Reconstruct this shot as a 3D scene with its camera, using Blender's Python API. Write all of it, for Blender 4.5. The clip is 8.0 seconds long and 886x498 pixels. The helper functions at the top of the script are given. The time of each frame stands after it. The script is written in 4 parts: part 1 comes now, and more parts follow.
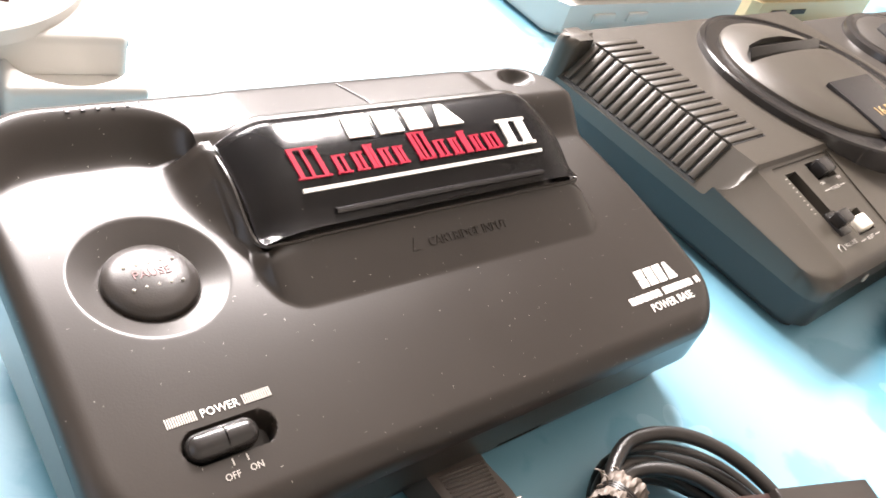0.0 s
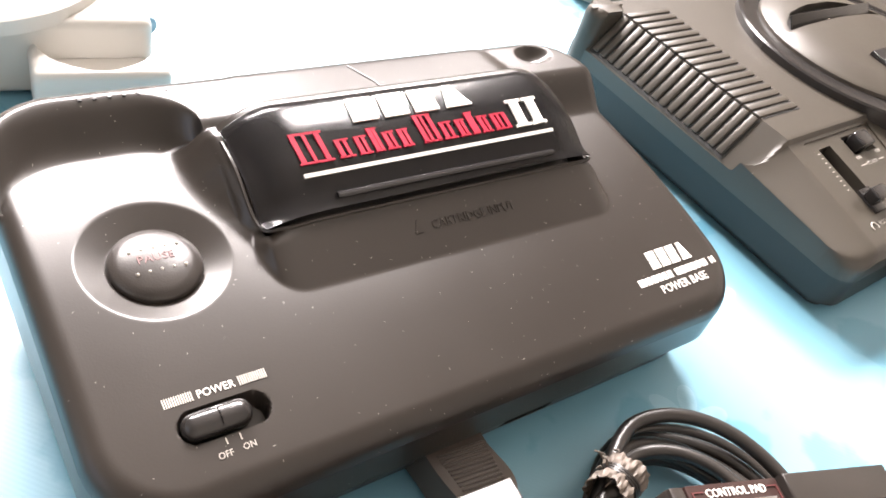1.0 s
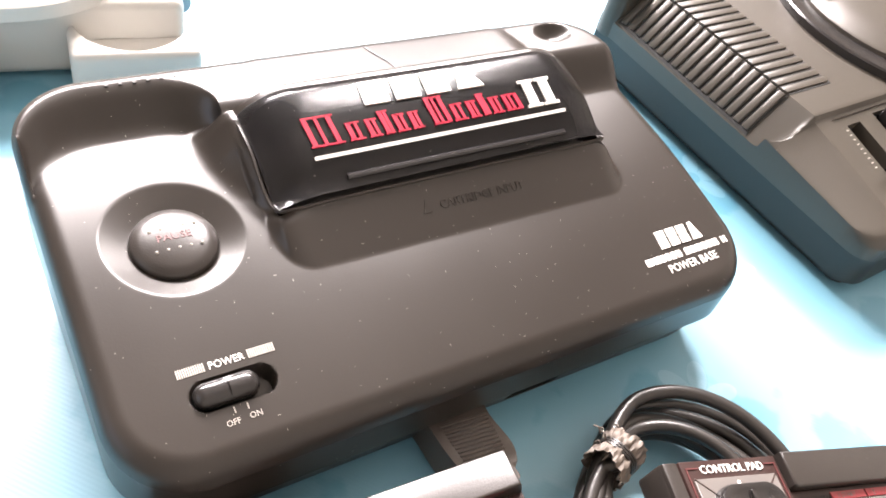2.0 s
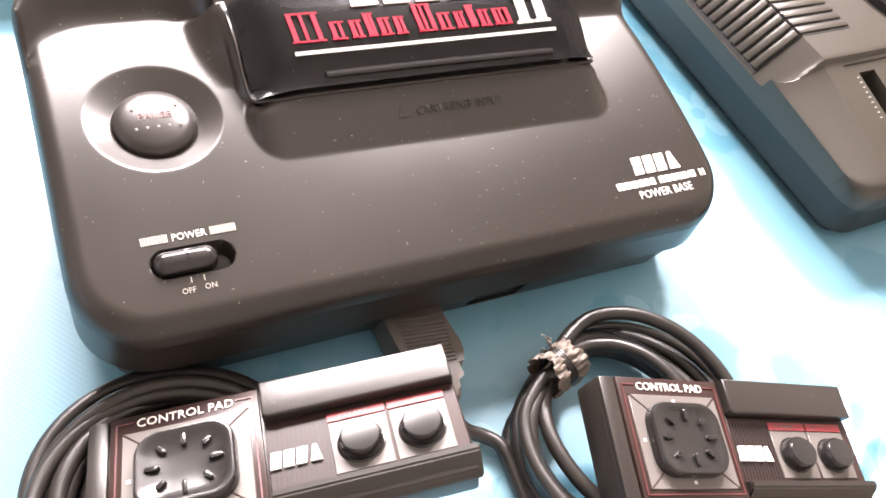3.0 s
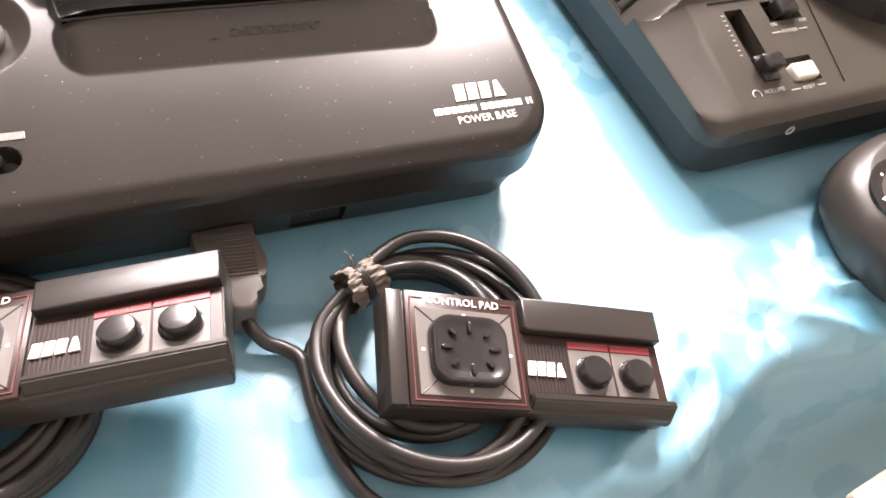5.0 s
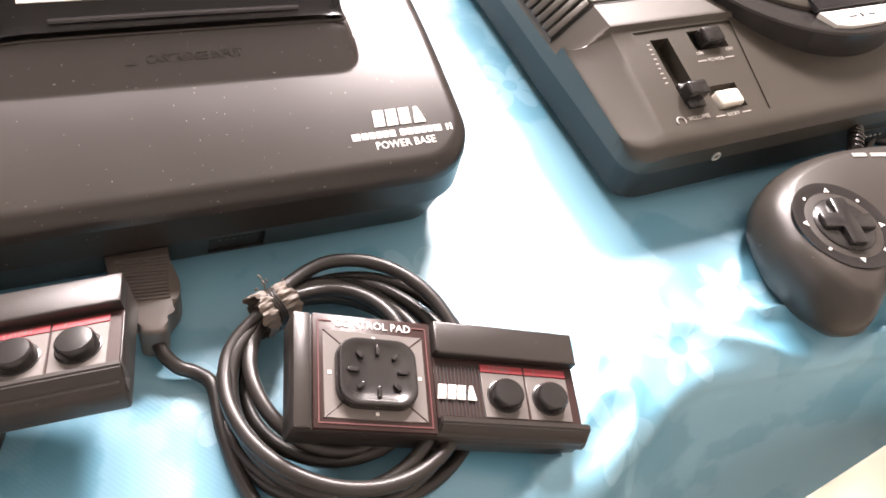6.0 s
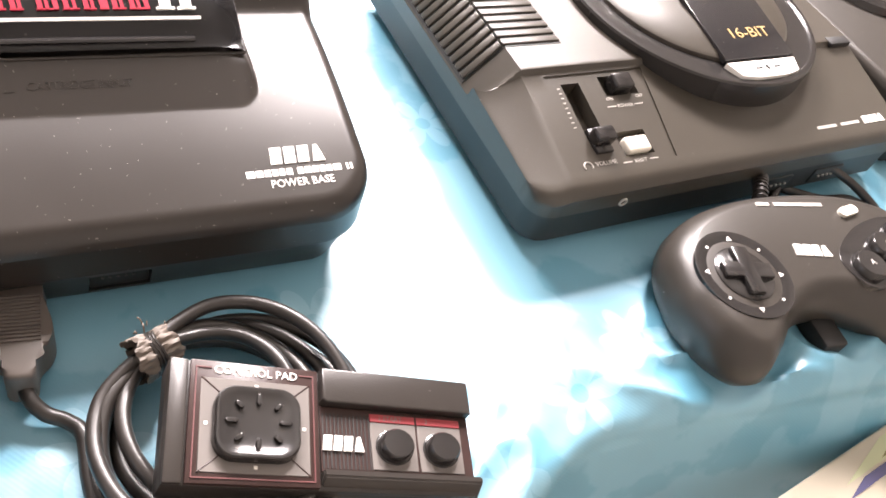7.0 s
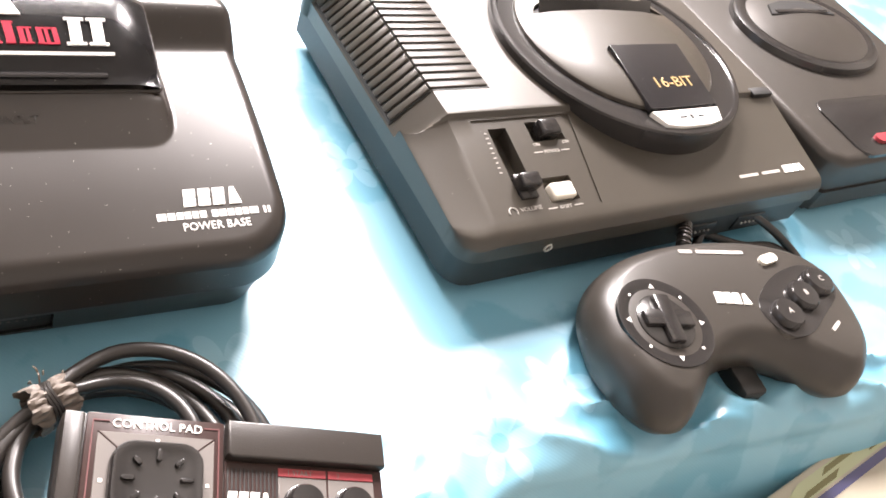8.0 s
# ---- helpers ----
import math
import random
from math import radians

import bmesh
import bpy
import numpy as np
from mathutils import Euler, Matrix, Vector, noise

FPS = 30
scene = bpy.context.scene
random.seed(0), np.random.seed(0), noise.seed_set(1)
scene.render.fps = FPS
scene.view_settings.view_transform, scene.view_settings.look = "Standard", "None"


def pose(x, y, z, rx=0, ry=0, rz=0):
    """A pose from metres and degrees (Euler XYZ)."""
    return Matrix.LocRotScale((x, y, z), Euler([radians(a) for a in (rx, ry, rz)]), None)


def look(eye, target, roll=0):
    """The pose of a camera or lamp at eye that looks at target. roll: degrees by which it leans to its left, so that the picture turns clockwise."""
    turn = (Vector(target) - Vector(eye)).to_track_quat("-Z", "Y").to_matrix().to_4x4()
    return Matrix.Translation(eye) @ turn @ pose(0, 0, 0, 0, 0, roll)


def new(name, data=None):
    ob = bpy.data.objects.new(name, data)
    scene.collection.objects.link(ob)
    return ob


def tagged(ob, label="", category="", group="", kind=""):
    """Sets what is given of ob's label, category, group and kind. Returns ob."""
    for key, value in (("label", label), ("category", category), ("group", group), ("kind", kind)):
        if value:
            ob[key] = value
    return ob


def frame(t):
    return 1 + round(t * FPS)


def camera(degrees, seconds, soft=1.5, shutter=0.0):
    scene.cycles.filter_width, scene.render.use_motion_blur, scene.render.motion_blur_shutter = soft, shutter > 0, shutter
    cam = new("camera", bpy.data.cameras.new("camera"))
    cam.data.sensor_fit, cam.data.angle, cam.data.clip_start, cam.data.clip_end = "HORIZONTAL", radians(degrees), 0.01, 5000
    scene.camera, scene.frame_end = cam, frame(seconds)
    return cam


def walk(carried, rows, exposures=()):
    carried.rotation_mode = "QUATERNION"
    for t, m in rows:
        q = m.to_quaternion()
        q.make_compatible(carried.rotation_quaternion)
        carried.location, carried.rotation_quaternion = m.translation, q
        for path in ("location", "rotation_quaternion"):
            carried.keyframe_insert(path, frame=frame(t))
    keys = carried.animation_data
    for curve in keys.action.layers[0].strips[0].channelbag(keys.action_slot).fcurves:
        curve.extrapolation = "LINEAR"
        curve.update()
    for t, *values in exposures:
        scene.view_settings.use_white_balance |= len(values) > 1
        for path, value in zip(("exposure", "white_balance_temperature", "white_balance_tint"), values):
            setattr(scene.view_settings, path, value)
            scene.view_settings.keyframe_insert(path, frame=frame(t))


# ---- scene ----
cam = camera(57.2, 8.0, soft=1.7, shutter=0.0)
PATH = [
    (0, (-0.138, -0.121, 0.247), (0.964, 1.007, -0.983), 21.8),
    (0.5, (-0.132, -0.123, 0.251), (0.913, 1.01, -1.023), 20.8),
    (1, (-0.121, -0.128, 0.259), (0.844, 1.01, -1.072), 19.3),
    (2.5, (-0.101, -0.146, 0.281), (0.663, 0.949, -1.208), 18.2),
    (3, (-0.085, -0.163, 0.284), (0.604, 0.883, -1.275), 20.2),
    (3.5, (-0.061, -0.186, 0.283), (0.561, 0.853, -1.309), 19.0),
    (4, (-0.041, -0.197, 0.284), (0.568, 0.819, -1.327), 19.4),
    (5.5, (0.009, -0.222, 0.295), (0.619, 0.859, -1.273), 17.5),
    (6, (0.022, -0.226, 0.297), (0.662, 0.879, -1.242), 18.1),
    (6.5, (0.035, -0.222, 0.299), (0.737, 0.883, -1.213), 20.0),
    (7, (0.043, -0.221, 0.299), (0.822, 0.896, -1.165), 23.0),
    (7.5, (0.049, -0.22, 0.302), (0.899, 0.912, -1.111), 25.0),
    (8, (0.056, -0.216, 0.303), (0.958, 0.918, -1.075), 26.4),
]
EXPOSURES = [(0.0, 0.58, 6400, 16), (1.0, 0.60, 6400, 16), (2.5, 0.72, 6400, 19), (3.5, 0.60, 6550, 21), (4.5, 0.45, 6600, 22), (5.5, 0.42, 6600, 22), (6.5, 0.47, 6500, 21), (7.0, 0.51, 6430, 19), (8.0, 0.48, 6380, 17)]
walk(cam, [(t, look(eye, target, roll)) for t, eye, target, roll in PATH], EXPOSURES)

# ---- light ----
world = bpy.data.worlds.new("world")
scene.world = world
world.use_nodes = True
_bg = world.node_tree.nodes["Background"]
_sky = world.node_tree.nodes.new("ShaderNodeTexSky")
_sky.sky_type = "NISHITA"
_sky.sun_disc = False
_sky.sun_elevation, _sky.sun_rotation = radians(38), radians(15)
world.node_tree.links.new(_sky.outputs["Color"], _bg.inputs["Color"])
_bg.inputs["Strength"].default_value = 0.1

# two bright windows high behind the table, and an unseen plain one farther off in the west wall, added as fill
WIN_Y = 1.6
NORTH = [(-0.02, 1.23, 1.16, 0.66), (1.06, 1.72, 0.56, 0.62)]  # middle x, middle z, width, height
WEST_Y, WEST_Z, WEST_W, WEST_H = -0.3, 0.95, 1.3, 1.0


def area(name, w, h, energy, color, m):
    lamp = bpy.data.lights.new(name, "AREA")
    lamp.shape, lamp.size, lamp.size_y, lamp.energy, lamp.color = "RECTANGLE", w, h, energy, color
    new(name, lamp).matrix_world = m


for (wx, wz, ww, wh), power in zip(NORTH, (140, 165)):
    area("window_daylight", ww - 0.1, wh - 0.1, power, (1.0, 0.935, 0.87), look((wx, WIN_Y + 0.05, wz), (wx, 0, wz - 0.25)))
# weak fill from the west, added without a known source
area("west_fill_light", WEST_W - 0.1, WEST_H - 0.1, 4, (0.95, 0.98, 1.0), look((-2.17, WEST_Y, WEST_Z), (0, WEST_Y, WEST_Z)))

U = 0.1  # the things below are drawn in decimetres
OFF = {}


# ---- helpers of this scene ----
def thing(name, at, label, category, group="", kind="", turn=(0, 0, 0), local=False):
    """An Empty at the base of a thing. Its parts are drawn in world decimetres, or in its own when local."""
    ob = new(name)
    ob.matrix_world = pose(at[0] * U, at[1] * U, at[2] * U, *turn)
    OFF[ob.name] = (0, 0, 0) if local else at
    return tagged(ob, label, category, group, kind)


def root(ob):
    while ob.parent:
        ob = ob.parent
    return ob


def part(name, bm, material, parent=None, label="", smooth=42):
    off = Vector(OFF.get(root(parent).name, (0, 0, 0))) if parent else Vector((0, 0, 0))
    for v in bm.verts:
        v.co = (v.co - off) * U
    bmesh.ops.recalc_face_normals(bm, faces=bm.faces[:])
    me = bpy.data.meshes.new(name)
    bm.to_mesh(me)
    bm.free()
    me.materials.append(material)
    if smooth:
        me.shade_smooth()
        me.set_sharp_from_angle(angle=radians(smooth))
    ob = new(name, me)
    if parent:
        ob.parent = parent
    if label:
        ob["label"] = label
    return ob


def box(x0, x1, y0, y1, z0, z1, bevel=0.0, seg=2, bm=None, m=None):
    bm2 = bmesh.new()
    r = bmesh.ops.create_cube(bm2, size=1.0)
    for v in r["verts"]:
        v.co = Vector(((x0 + x1) / 2 + v.co.x * (x1 - x0), (y0 + y1) / 2 + v.co.y * (y1 - y0), (z0 + z1) / 2 + v.co.z * (z1 - z0)))
    if bevel:
        bmesh.ops.bevel(bm2, geom=bm2.edges[:], offset=bevel, segments=seg, affect="EDGES", profile=0.5)
    if m:
        bm2.transform(m)
    return joined(bm, bm2) if bm else bm2


def joined(a, b):
    me = bpy.data.meshes.new("tmp")
    b.to_mesh(me)
    b.free()
    a.from_mesh(me)
    bpy.data.meshes.remove(me)
    return a


def prism(pts, z0, z1, bevel=0.0, seg=3, foot=0.0):
    """An outline drawn up from z0 to z1; its upper rim is rounded by bevel, its lower rim by foot."""
    bm = bmesh.new()
    low = [bm.verts.new((p[0], p[1], z0)) for p in pts]
    top = [bm.verts.new((p[0], p[1], p[2] if len(p) > 2 else z1)) for p in pts]
    n = len(pts)
    for i in range(n):
        bm.faces.new((low[i], low[(i + 1) % n], top[(i + 1) % n], top[i]))
    f1 = bm.faces.new(top)
    f0 = bm.faces.new(low[::-1])
    if bevel:
        bmesh.ops.bevel(bm, geom=list(f1.edges), offset=bevel, segments=seg, affect="EDGES", profile=0.5)
    if foot:
        bmesh.ops.bevel(bm, geom=[e for e in bm.edges if all(abs(v.co.z - z0) < 1e-5 for v in e.verts)], offset=foot, segments=2, affect="EDGES")
    return bm


def tapered(rows):
    """A closed body through outlines of equal length, each at its own height."""
    bm = bmesh.new()
    loops = [[bm.verts.new((x, y, z)) for x, y in pts] for pts, z in rows]
    n = len(loops[0])
    for a, b in zip(loops, loops[1:]):
        for i in range(n):
            bm.faces.new((a[i], a[(i + 1) % n], b[(i + 1) % n], b[i]))
    bm.faces.new(loops[0][::-1])
    bm.faces.new(loops[-1])
    return bm


def rrect(x0, x1, y0, y1, r, n=6):
    out = []
    for cx, cy, a0 in ((x1 - r, y1 - r, 0), (x0 + r, y1 - r, 90), (x0 + r, y0 + r, 180), (x1 - r, y0 + r, 270)):
        for i in range(n + 1):
            a = radians(a0 + 90 * i / n)
            out.append((cx + r * math.cos(a), cy + r * math.sin(a)))
    return out


def stadium(cx, cy, length, width, n=10):
    return rrect(cx - length / 2, cx + length / 2, cy - width / 2, cy + width / 2, width / 2 - 1e-4, n)


def lathe(profile, cx=0, cy=0, sx=1.0, sy=1.0, n=48, cap=True):
    bm = bmesh.new()
    rings = []
    for r, z in profile:
        rings.append([bm.verts.new((cx + sx * r * math.cos(2 * math.pi * i / n), cy + sy * r * math.sin(2 * math.pi * i / n), z)) for i in range(n)])
    for a, b in zip(rings, rings[1:]):
        for i in range(n):
            bm.faces.new((a[i], a[(i + 1) % n], b[(i + 1) % n], b[i]))
    if cap:
        bm.faces.new(rings[-1])
        bm.faces.new(rings[0][::-1])
    return bm


def spline(pts, steps=8, closed=False):
    P = [Vector(p) for p in pts]
    n = len(P)
    out = []
    for i in range(n if closed else n - 1):
        if closed:
            a, b, c, d = P[i - 1], P[i], P[(i + 1) % n], P[(i + 2) % n]
        else:
            b, c = P[i], P[i + 1]
            a = P[i - 1] if i else b + (b - c)
            d = P[i + 2] if i + 2 < n else c + (c - b)
        for k in range(steps):
            t = k / steps
            out.append(0.5 * (2 * b + (c - a) * t + (2 * a - 5 * b + 4 * c - d) * t * t + (3 * b - a - 3 * c + d) * t**3))
    if not closed:
        out.append(P[-1])
    return out


def tube(pts, r, n=10, steps=8, closed=False, bm=None, raw=False):
    bm = bm or bmesh.new()
    path = pts if raw else spline(pts, steps, closed)
    m = len(path)
    rings, up = [], Vector((0, 0, 1))
    side = None
    for i, p in enumerate(path):
        if closed:
            d = (path[(i + 1) % m] - path[i - 1]).normalized()
        else:
            d = (path[min(i + 1, m - 1)] - path[max(i - 1, 0)]).normalized()
        if side is None:
            side = d.cross(up if abs(d.z) < 0.9 else Vector((1, 0, 0))).normalized()
        side = (side - d * side.dot(d)).normalized()
        oth = d.cross(side)
        rr = r(i / max(m - 1, 1)) if callable(r) else r
        rings.append([bm.verts.new(p + rr * (math.cos(2 * math.pi * k / n) * side + math.sin(2 * math.pi * k / n) * oth)) for k in range(n)])
    pairs = list(zip(rings, rings[1:])) + ([(rings[-1], rings[0])] if closed else [])
    for a, b in pairs:
        for k in range(n):
            bm.faces.new((a[k], a[(k + 1) % n], b[(k + 1) % n], b[k]))
    if not closed:
        bm.faces.new(rings[0][::-1])
        bm.faces.new(rings[-1])
    return bm


def sheet(xs, ys, zf):
    """A surface over a grid; zf(x, y) gives the place of each vertex."""
    bm = bmesh.new()
    V = [[bm.verts.new(zf(x, y)) for x in xs] for y in ys]
    for j in range(len(ys) - 1):
        for i in range(len(xs) - 1):
            bm.faces.new((V[j][i], V[j][i + 1], V[j + 1][i + 1], V[j + 1][i]))
    return bm


def cut(bm, cutters):
    """bm less the cutters, which are bmeshes too."""
    def temp(b):
        me = bpy.data.meshes.new("tmp")
        bmesh.ops.recalc_face_normals(b, faces=b.faces[:])
        b.to_mesh(me)
        b.free()
        return new("tmp", me)
    a = temp(bm)
    others = [temp(c) for c in cutters]
    for o in others:
        md = a.modifiers.new("cut", "BOOLEAN")
        md.operation, md.solver, md.object = "DIFFERENCE", "EXACT", o
    bpy.context.view_layer.update()
    me = bpy.data.meshes.new_from_object(a.evaluated_get(bpy.context.evaluated_depsgraph_get()))
    out = bmesh.new()
    out.from_mesh(me)
    for o in (a, *others):
        bpy.data.meshes.remove(o.data)
    bpy.data.meshes.remove(me)
    return out


def glyphs(text, size, m, depth=0.002, width=1.0):
    """Letters of the built-in font as a bmesh, in decimetres, laid by m (in decimetres)."""
    cu = bpy.data.curves.new("tmp", "FONT")
    cu.body, cu.size, cu.extrude, cu.align_x, cu.resolution_u = text, size, depth, "CENTER", 2
    ob = new("tmp", cu)
    bpy.context.view_layer.update()
    me = bpy.data.meshes.new_from_object(ob.evaluated_get(bpy.context.evaluated_depsgraph_get()))
    bm = bmesh.new()
    bm.from_mesh(me)
    bpy.data.objects.remove(ob)
    bpy.data.curves.remove(cu)
    bpy.data.meshes.remove(me)
    bm.transform(m @ Matrix.Diagonal((width, 1, 1, 1)))
    return bm


def bars(items, m, depth=0.004):
    """Flat bars (x0, x1, y0, y1) or quads of four corners, a little proud, laid by m."""
    bm = bmesh.new()
    for it in items:
        q = it if isinstance(it[0], tuple) else ((it[0], it[2]), (it[1], it[2]), (it[1], it[3]), (it[0], it[3]))
        b = prism(q, -depth, depth)
        joined(bm, b)
    bm.transform(m)
    return bm


def mark(w, h, m):
    """A maker's mark as four plain slanted blocks."""
    s = h * 0.12
    k = w / 4
    items = []
    for i in range(4):
        x0, x1 = -w / 2 + i * k, -w / 2 + (i + 0.80) * k
        if i < 3:
            for y0, y1 in ((-0.5, -0.025), (0.025, 0.5)):
                items.append(((x0 + s * y0, h * y0), (x1 + s * y0, h * y0), (x1 + s * y1, h * y1), (x0 + s * y1, h * y1)))
        else:
            items.append(((x0, -h / 2), (x1 + 0.1 * k, -h / 2), (x1 - k * 0.22, h / 2), (x0 + k * 0.28, h / 2)))
    return [bars([it], m) for it in items]


def put_mark(blocks, mat, parent, label=""):
    for bm in blocks:
        part("mark_block", bm, mat, parent, label)


def smooth01(t):
    t = min(max(t, 0.0), 1.0)
    return t * t * (3 - 2 * t)


def lin(a, b, n):
    return [a + (b - a) * i / (n - 1) for i in range(n)]


# ---- materials ----
def material(name, color, rough=0.5, metal=0.0, var=0.15, scale=6.0, bump=0.05, bscale=1500.0, rvar=0.08, spec=0.5, coat=0.0, specks=0.0):
    """Painted or moulded surface: two scales of tone, fine relief, and bright dust where specks is given."""
    mat = bpy.data.materials.new(name)
    mat.use_nodes = True
    nt = mat.node_tree
    N, L = nt.nodes, nt.links
    b = N["Principled BSDF"]
    co = N.new("ShaderNodeTexCoord")
    n1 = N.new("ShaderNodeTexNoise")
    n1.inputs["Scale"].default_value, n1.inputs["Detail"].default_value = scale, 6.0
    n2 = N.new("ShaderNodeTexNoise")
    n2.inputs["Scale"].default_value, n2.inputs["Detail"].default_value = bscale, 3.0
    for n in (n1, n2):
        L.new(co.outputs["Object"], n.inputs["Vector"])
    ramp = N.new("ShaderNodeMix")
    ramp.data_type = "RGBA"
    ramp.inputs["A"].default_value = (*[c * (1 - var) for c in color], 1)
    ramp.inputs["B"].default_value = (*[min(1, c * (1 + var)) for c in color], 1)
    L.new(n1.outputs["Fac"], ramp.inputs["Factor"])
    out = ramp.outputs["Result"]
    if specks:
        for stretch, turn, share, size in (((150, 150, 150), 0.3, 0.5, 0.035), ((330, 80, 160), 0.5, 0.9, 0.042), ((75, 350, 160), 0.9, 0.9, 0.042), ((340, 340, 340), 0.2, 1.0, 0.06)):
            mp = N.new("ShaderNodeMapping")
            mp.inputs["Scale"].default_value, mp.inputs["Rotation"].default_value = stretch, (0, 0, turn)
            L.new(co.outputs["Object"], mp.inputs["Vector"])
            vo = N.new("ShaderNodeTexVoronoi")
            vo.inputs["Scale"].default_value = 1.0
            L.new(mp.outputs["Vector"], vo.inputs["Vector"])
            lt = N.new("ShaderNodeMath")
            lt.operation, lt.inputs[1].default_value = "LESS_THAN", size
            L.new(vo.outputs["Distance"], lt.inputs[0])
            sep = N.new("ShaderNodeSeparateColor")
            L.new(vo.outputs["Color"], sep.inputs["Color"])
            wn = N.new("ShaderNodeMath")
            wn.operation, wn.inputs[1].default_value = "GREATER_THAN", 1 - specks * share
            L.new(sep.outputs["Red"], wn.inputs[0])
            mu = N.new("ShaderNodeMath")
            mu.operation = "MULTIPLY"
            L.new(lt.outputs[0], mu.inputs[0])
            L.new(wn.outputs[0], mu.inputs[1])
            mx = N.new("ShaderNodeMix")
            mx.data_type = "RGBA"
            L.new(mu.outputs[0], mx.inputs["Factor"])
            L.new(out, mx.inputs["A"])
            mx.inputs["B"].default_value = (0.23, 0.215, 0.20, 1)
            out = mx.outputs["Result"]
    L.new(out, b.inputs["Base Color"])
    mr = N.new("ShaderNodeMapRange")
    L.new(n1.outputs["Fac"], mr.inputs["Value"])
    mr.inputs["To Min"].default_value, mr.inputs["To Max"].default_value = rough - rvar, rough + rvar
    L.new(mr.outputs["Result"], b.inputs["Roughness"])
    b.inputs["Metallic"].default_value = metal
    b.inputs["Specular IOR Level"].default_value = spec
    b.inputs["Coat Weight"].default_value = coat
    if bump:
        bp = N.new("ShaderNodeBump")
        bp.inputs["Strength"].default_value, bp.inputs["Distance"].default_value = bump, 0.0006
        L.new(n2.outputs["Fac"], bp.inputs["Height"])
        L.new(bp.outputs["Normal"], b.inputs["Normal"])
    return mat


def cloth_material():
    """Blue satin with a woven pattern of flowers, glossier than its ground."""
    mat = bpy.data.materials.new("blue_satin")
    mat.use_nodes = True
    nt = mat.node_tree
    N, L = nt.nodes, nt.links
    b = N["Principled BSDF"]
    co = N.new("ShaderNodeTexCoord")
    vo = N.new("ShaderNodeTexVoronoi")
    vo.feature = "SMOOTH_F1"
    vo.inputs["Scale"].default_value = 22.0
    n1 = N.new("ShaderNodeTexNoise")
    n1.inputs["Scale"].default_value, n1.inputs["Detail"].default_value = 35.0, 5.0
    wv = N.new("ShaderNodeTexWave")
    wv.inputs["Scale"].default_value, wv.inputs["Distortion"].default_value = 260.0, 0.6
    wv.bands_direction = "DIAGONAL"
    for n in (vo, n1, wv):
        L.new(co.outputs["Object"], n.inputs["Vector"])
    ad = N.new("ShaderNodeMath")
    ad.operation = "ADD"
    L.new(vo.outputs["Distance"], ad.inputs[0])
    mu = N.new("ShaderNodeMath")
    mu.operation = "MULTIPLY"
    L.new(n1.outputs["Fac"], mu.inputs[0])
    mu.inputs[1].default_value = 0.9
    L.new(mu.outputs[0], ad.inputs[1])
    st0 = N.new("ShaderNodeMapRange")
    L.new(ad.outputs[0], st0.inputs["Value"])
    st0.inputs["From Min"].default_value, st0.inputs["From Max"].default_value = 0.75, 0.82
    # six-petalled flowers, one to a cell
    fl = N.new("ShaderNodeTexVoronoi")
    fl.inputs["Scale"].default_value, fl.inputs["Randomness"].default_value, fl.voronoi_dimensions = 11.0, 0.7, "2D"
    L.new(co.outputs["Object"], fl.inputs["Vector"])
    off = N.new("ShaderNodeVectorMath")
    off.operation = "SUBTRACT"
    L.new(co.outputs["Object"], off.inputs[0])
    L.new(fl.outputs["Position"], off.inputs[1])
    xyz = N.new("ShaderNodeSeparateXYZ")
    L.new(off.outputs["Vector"], xyz.inputs["Vector"])

    def op(kind, a, b=0.0):
        n = N.new("ShaderNodeMath")
        n.operation = kind
        for i, v in enumerate((a, b)):
            if isinstance(v, (int, float)):
                n.inputs[i].default_value = v
            else:
                L.new(v, n.inputs[i])
        return n.outputs[0]
    ang = op("ARCTAN2", xyz.outputs["Y"], xyz.outputs["X"])
    petal = op("ABSOLUTE", op("COSINE", op("MULTIPLY", ang, 3.0)))
    rad = fl.outputs["Distance"]
    edge = op("ADD", op("MULTIPLY", petal, 0.16), 0.07)
    inside = op("LESS_THAN", rad, edge)
    eye_ = op("LESS_THAN", rad, 0.05)
    flower = op("SUBTRACT", inside, eye_)
    st = N.new("ShaderNodeMapRange")
    L.new(op("ADD", op("MULTIPLY", st0.outputs["Result"], 0.45), op("MULTIPLY", flower, 0.55)), st.inputs["Value"])
    mx = N.new("ShaderNodeMix")
    mx.data_type = "RGBA"
    mx.inputs["A"].default_value = (0.120, 0.340, 0.465, 1)
    mx.inputs["B"].default_value = (0.245, 0.485, 0.605, 1)
    L.new(st.outputs["Result"], mx.inputs["Factor"])
    L.new(mx.outputs["Result"], b.inputs["Base Color"])
    mr = N.new("ShaderNodeMapRange")
    L.new(st.outputs["Result"], mr.inputs["Value"])
    mr.inputs["To Min"].default_value, mr.inputs["To Max"].default_value = 0.38, 0.51
    L.new(mr.outputs["Result"], b.inputs["Roughness"])
    b.inputs["Specular IOR Level"].default_value = 1.0
    bp = N.new("ShaderNodeBump")
    bp.inputs["Strength"].default_value, bp.inputs["Distance"].default_value = 0.04, 0.0004
    L.new(wv.outputs["Fac"], bp.inputs["Height"])
    L.new(bp.outputs["Normal"], b.inputs["Normal"])
    return mat


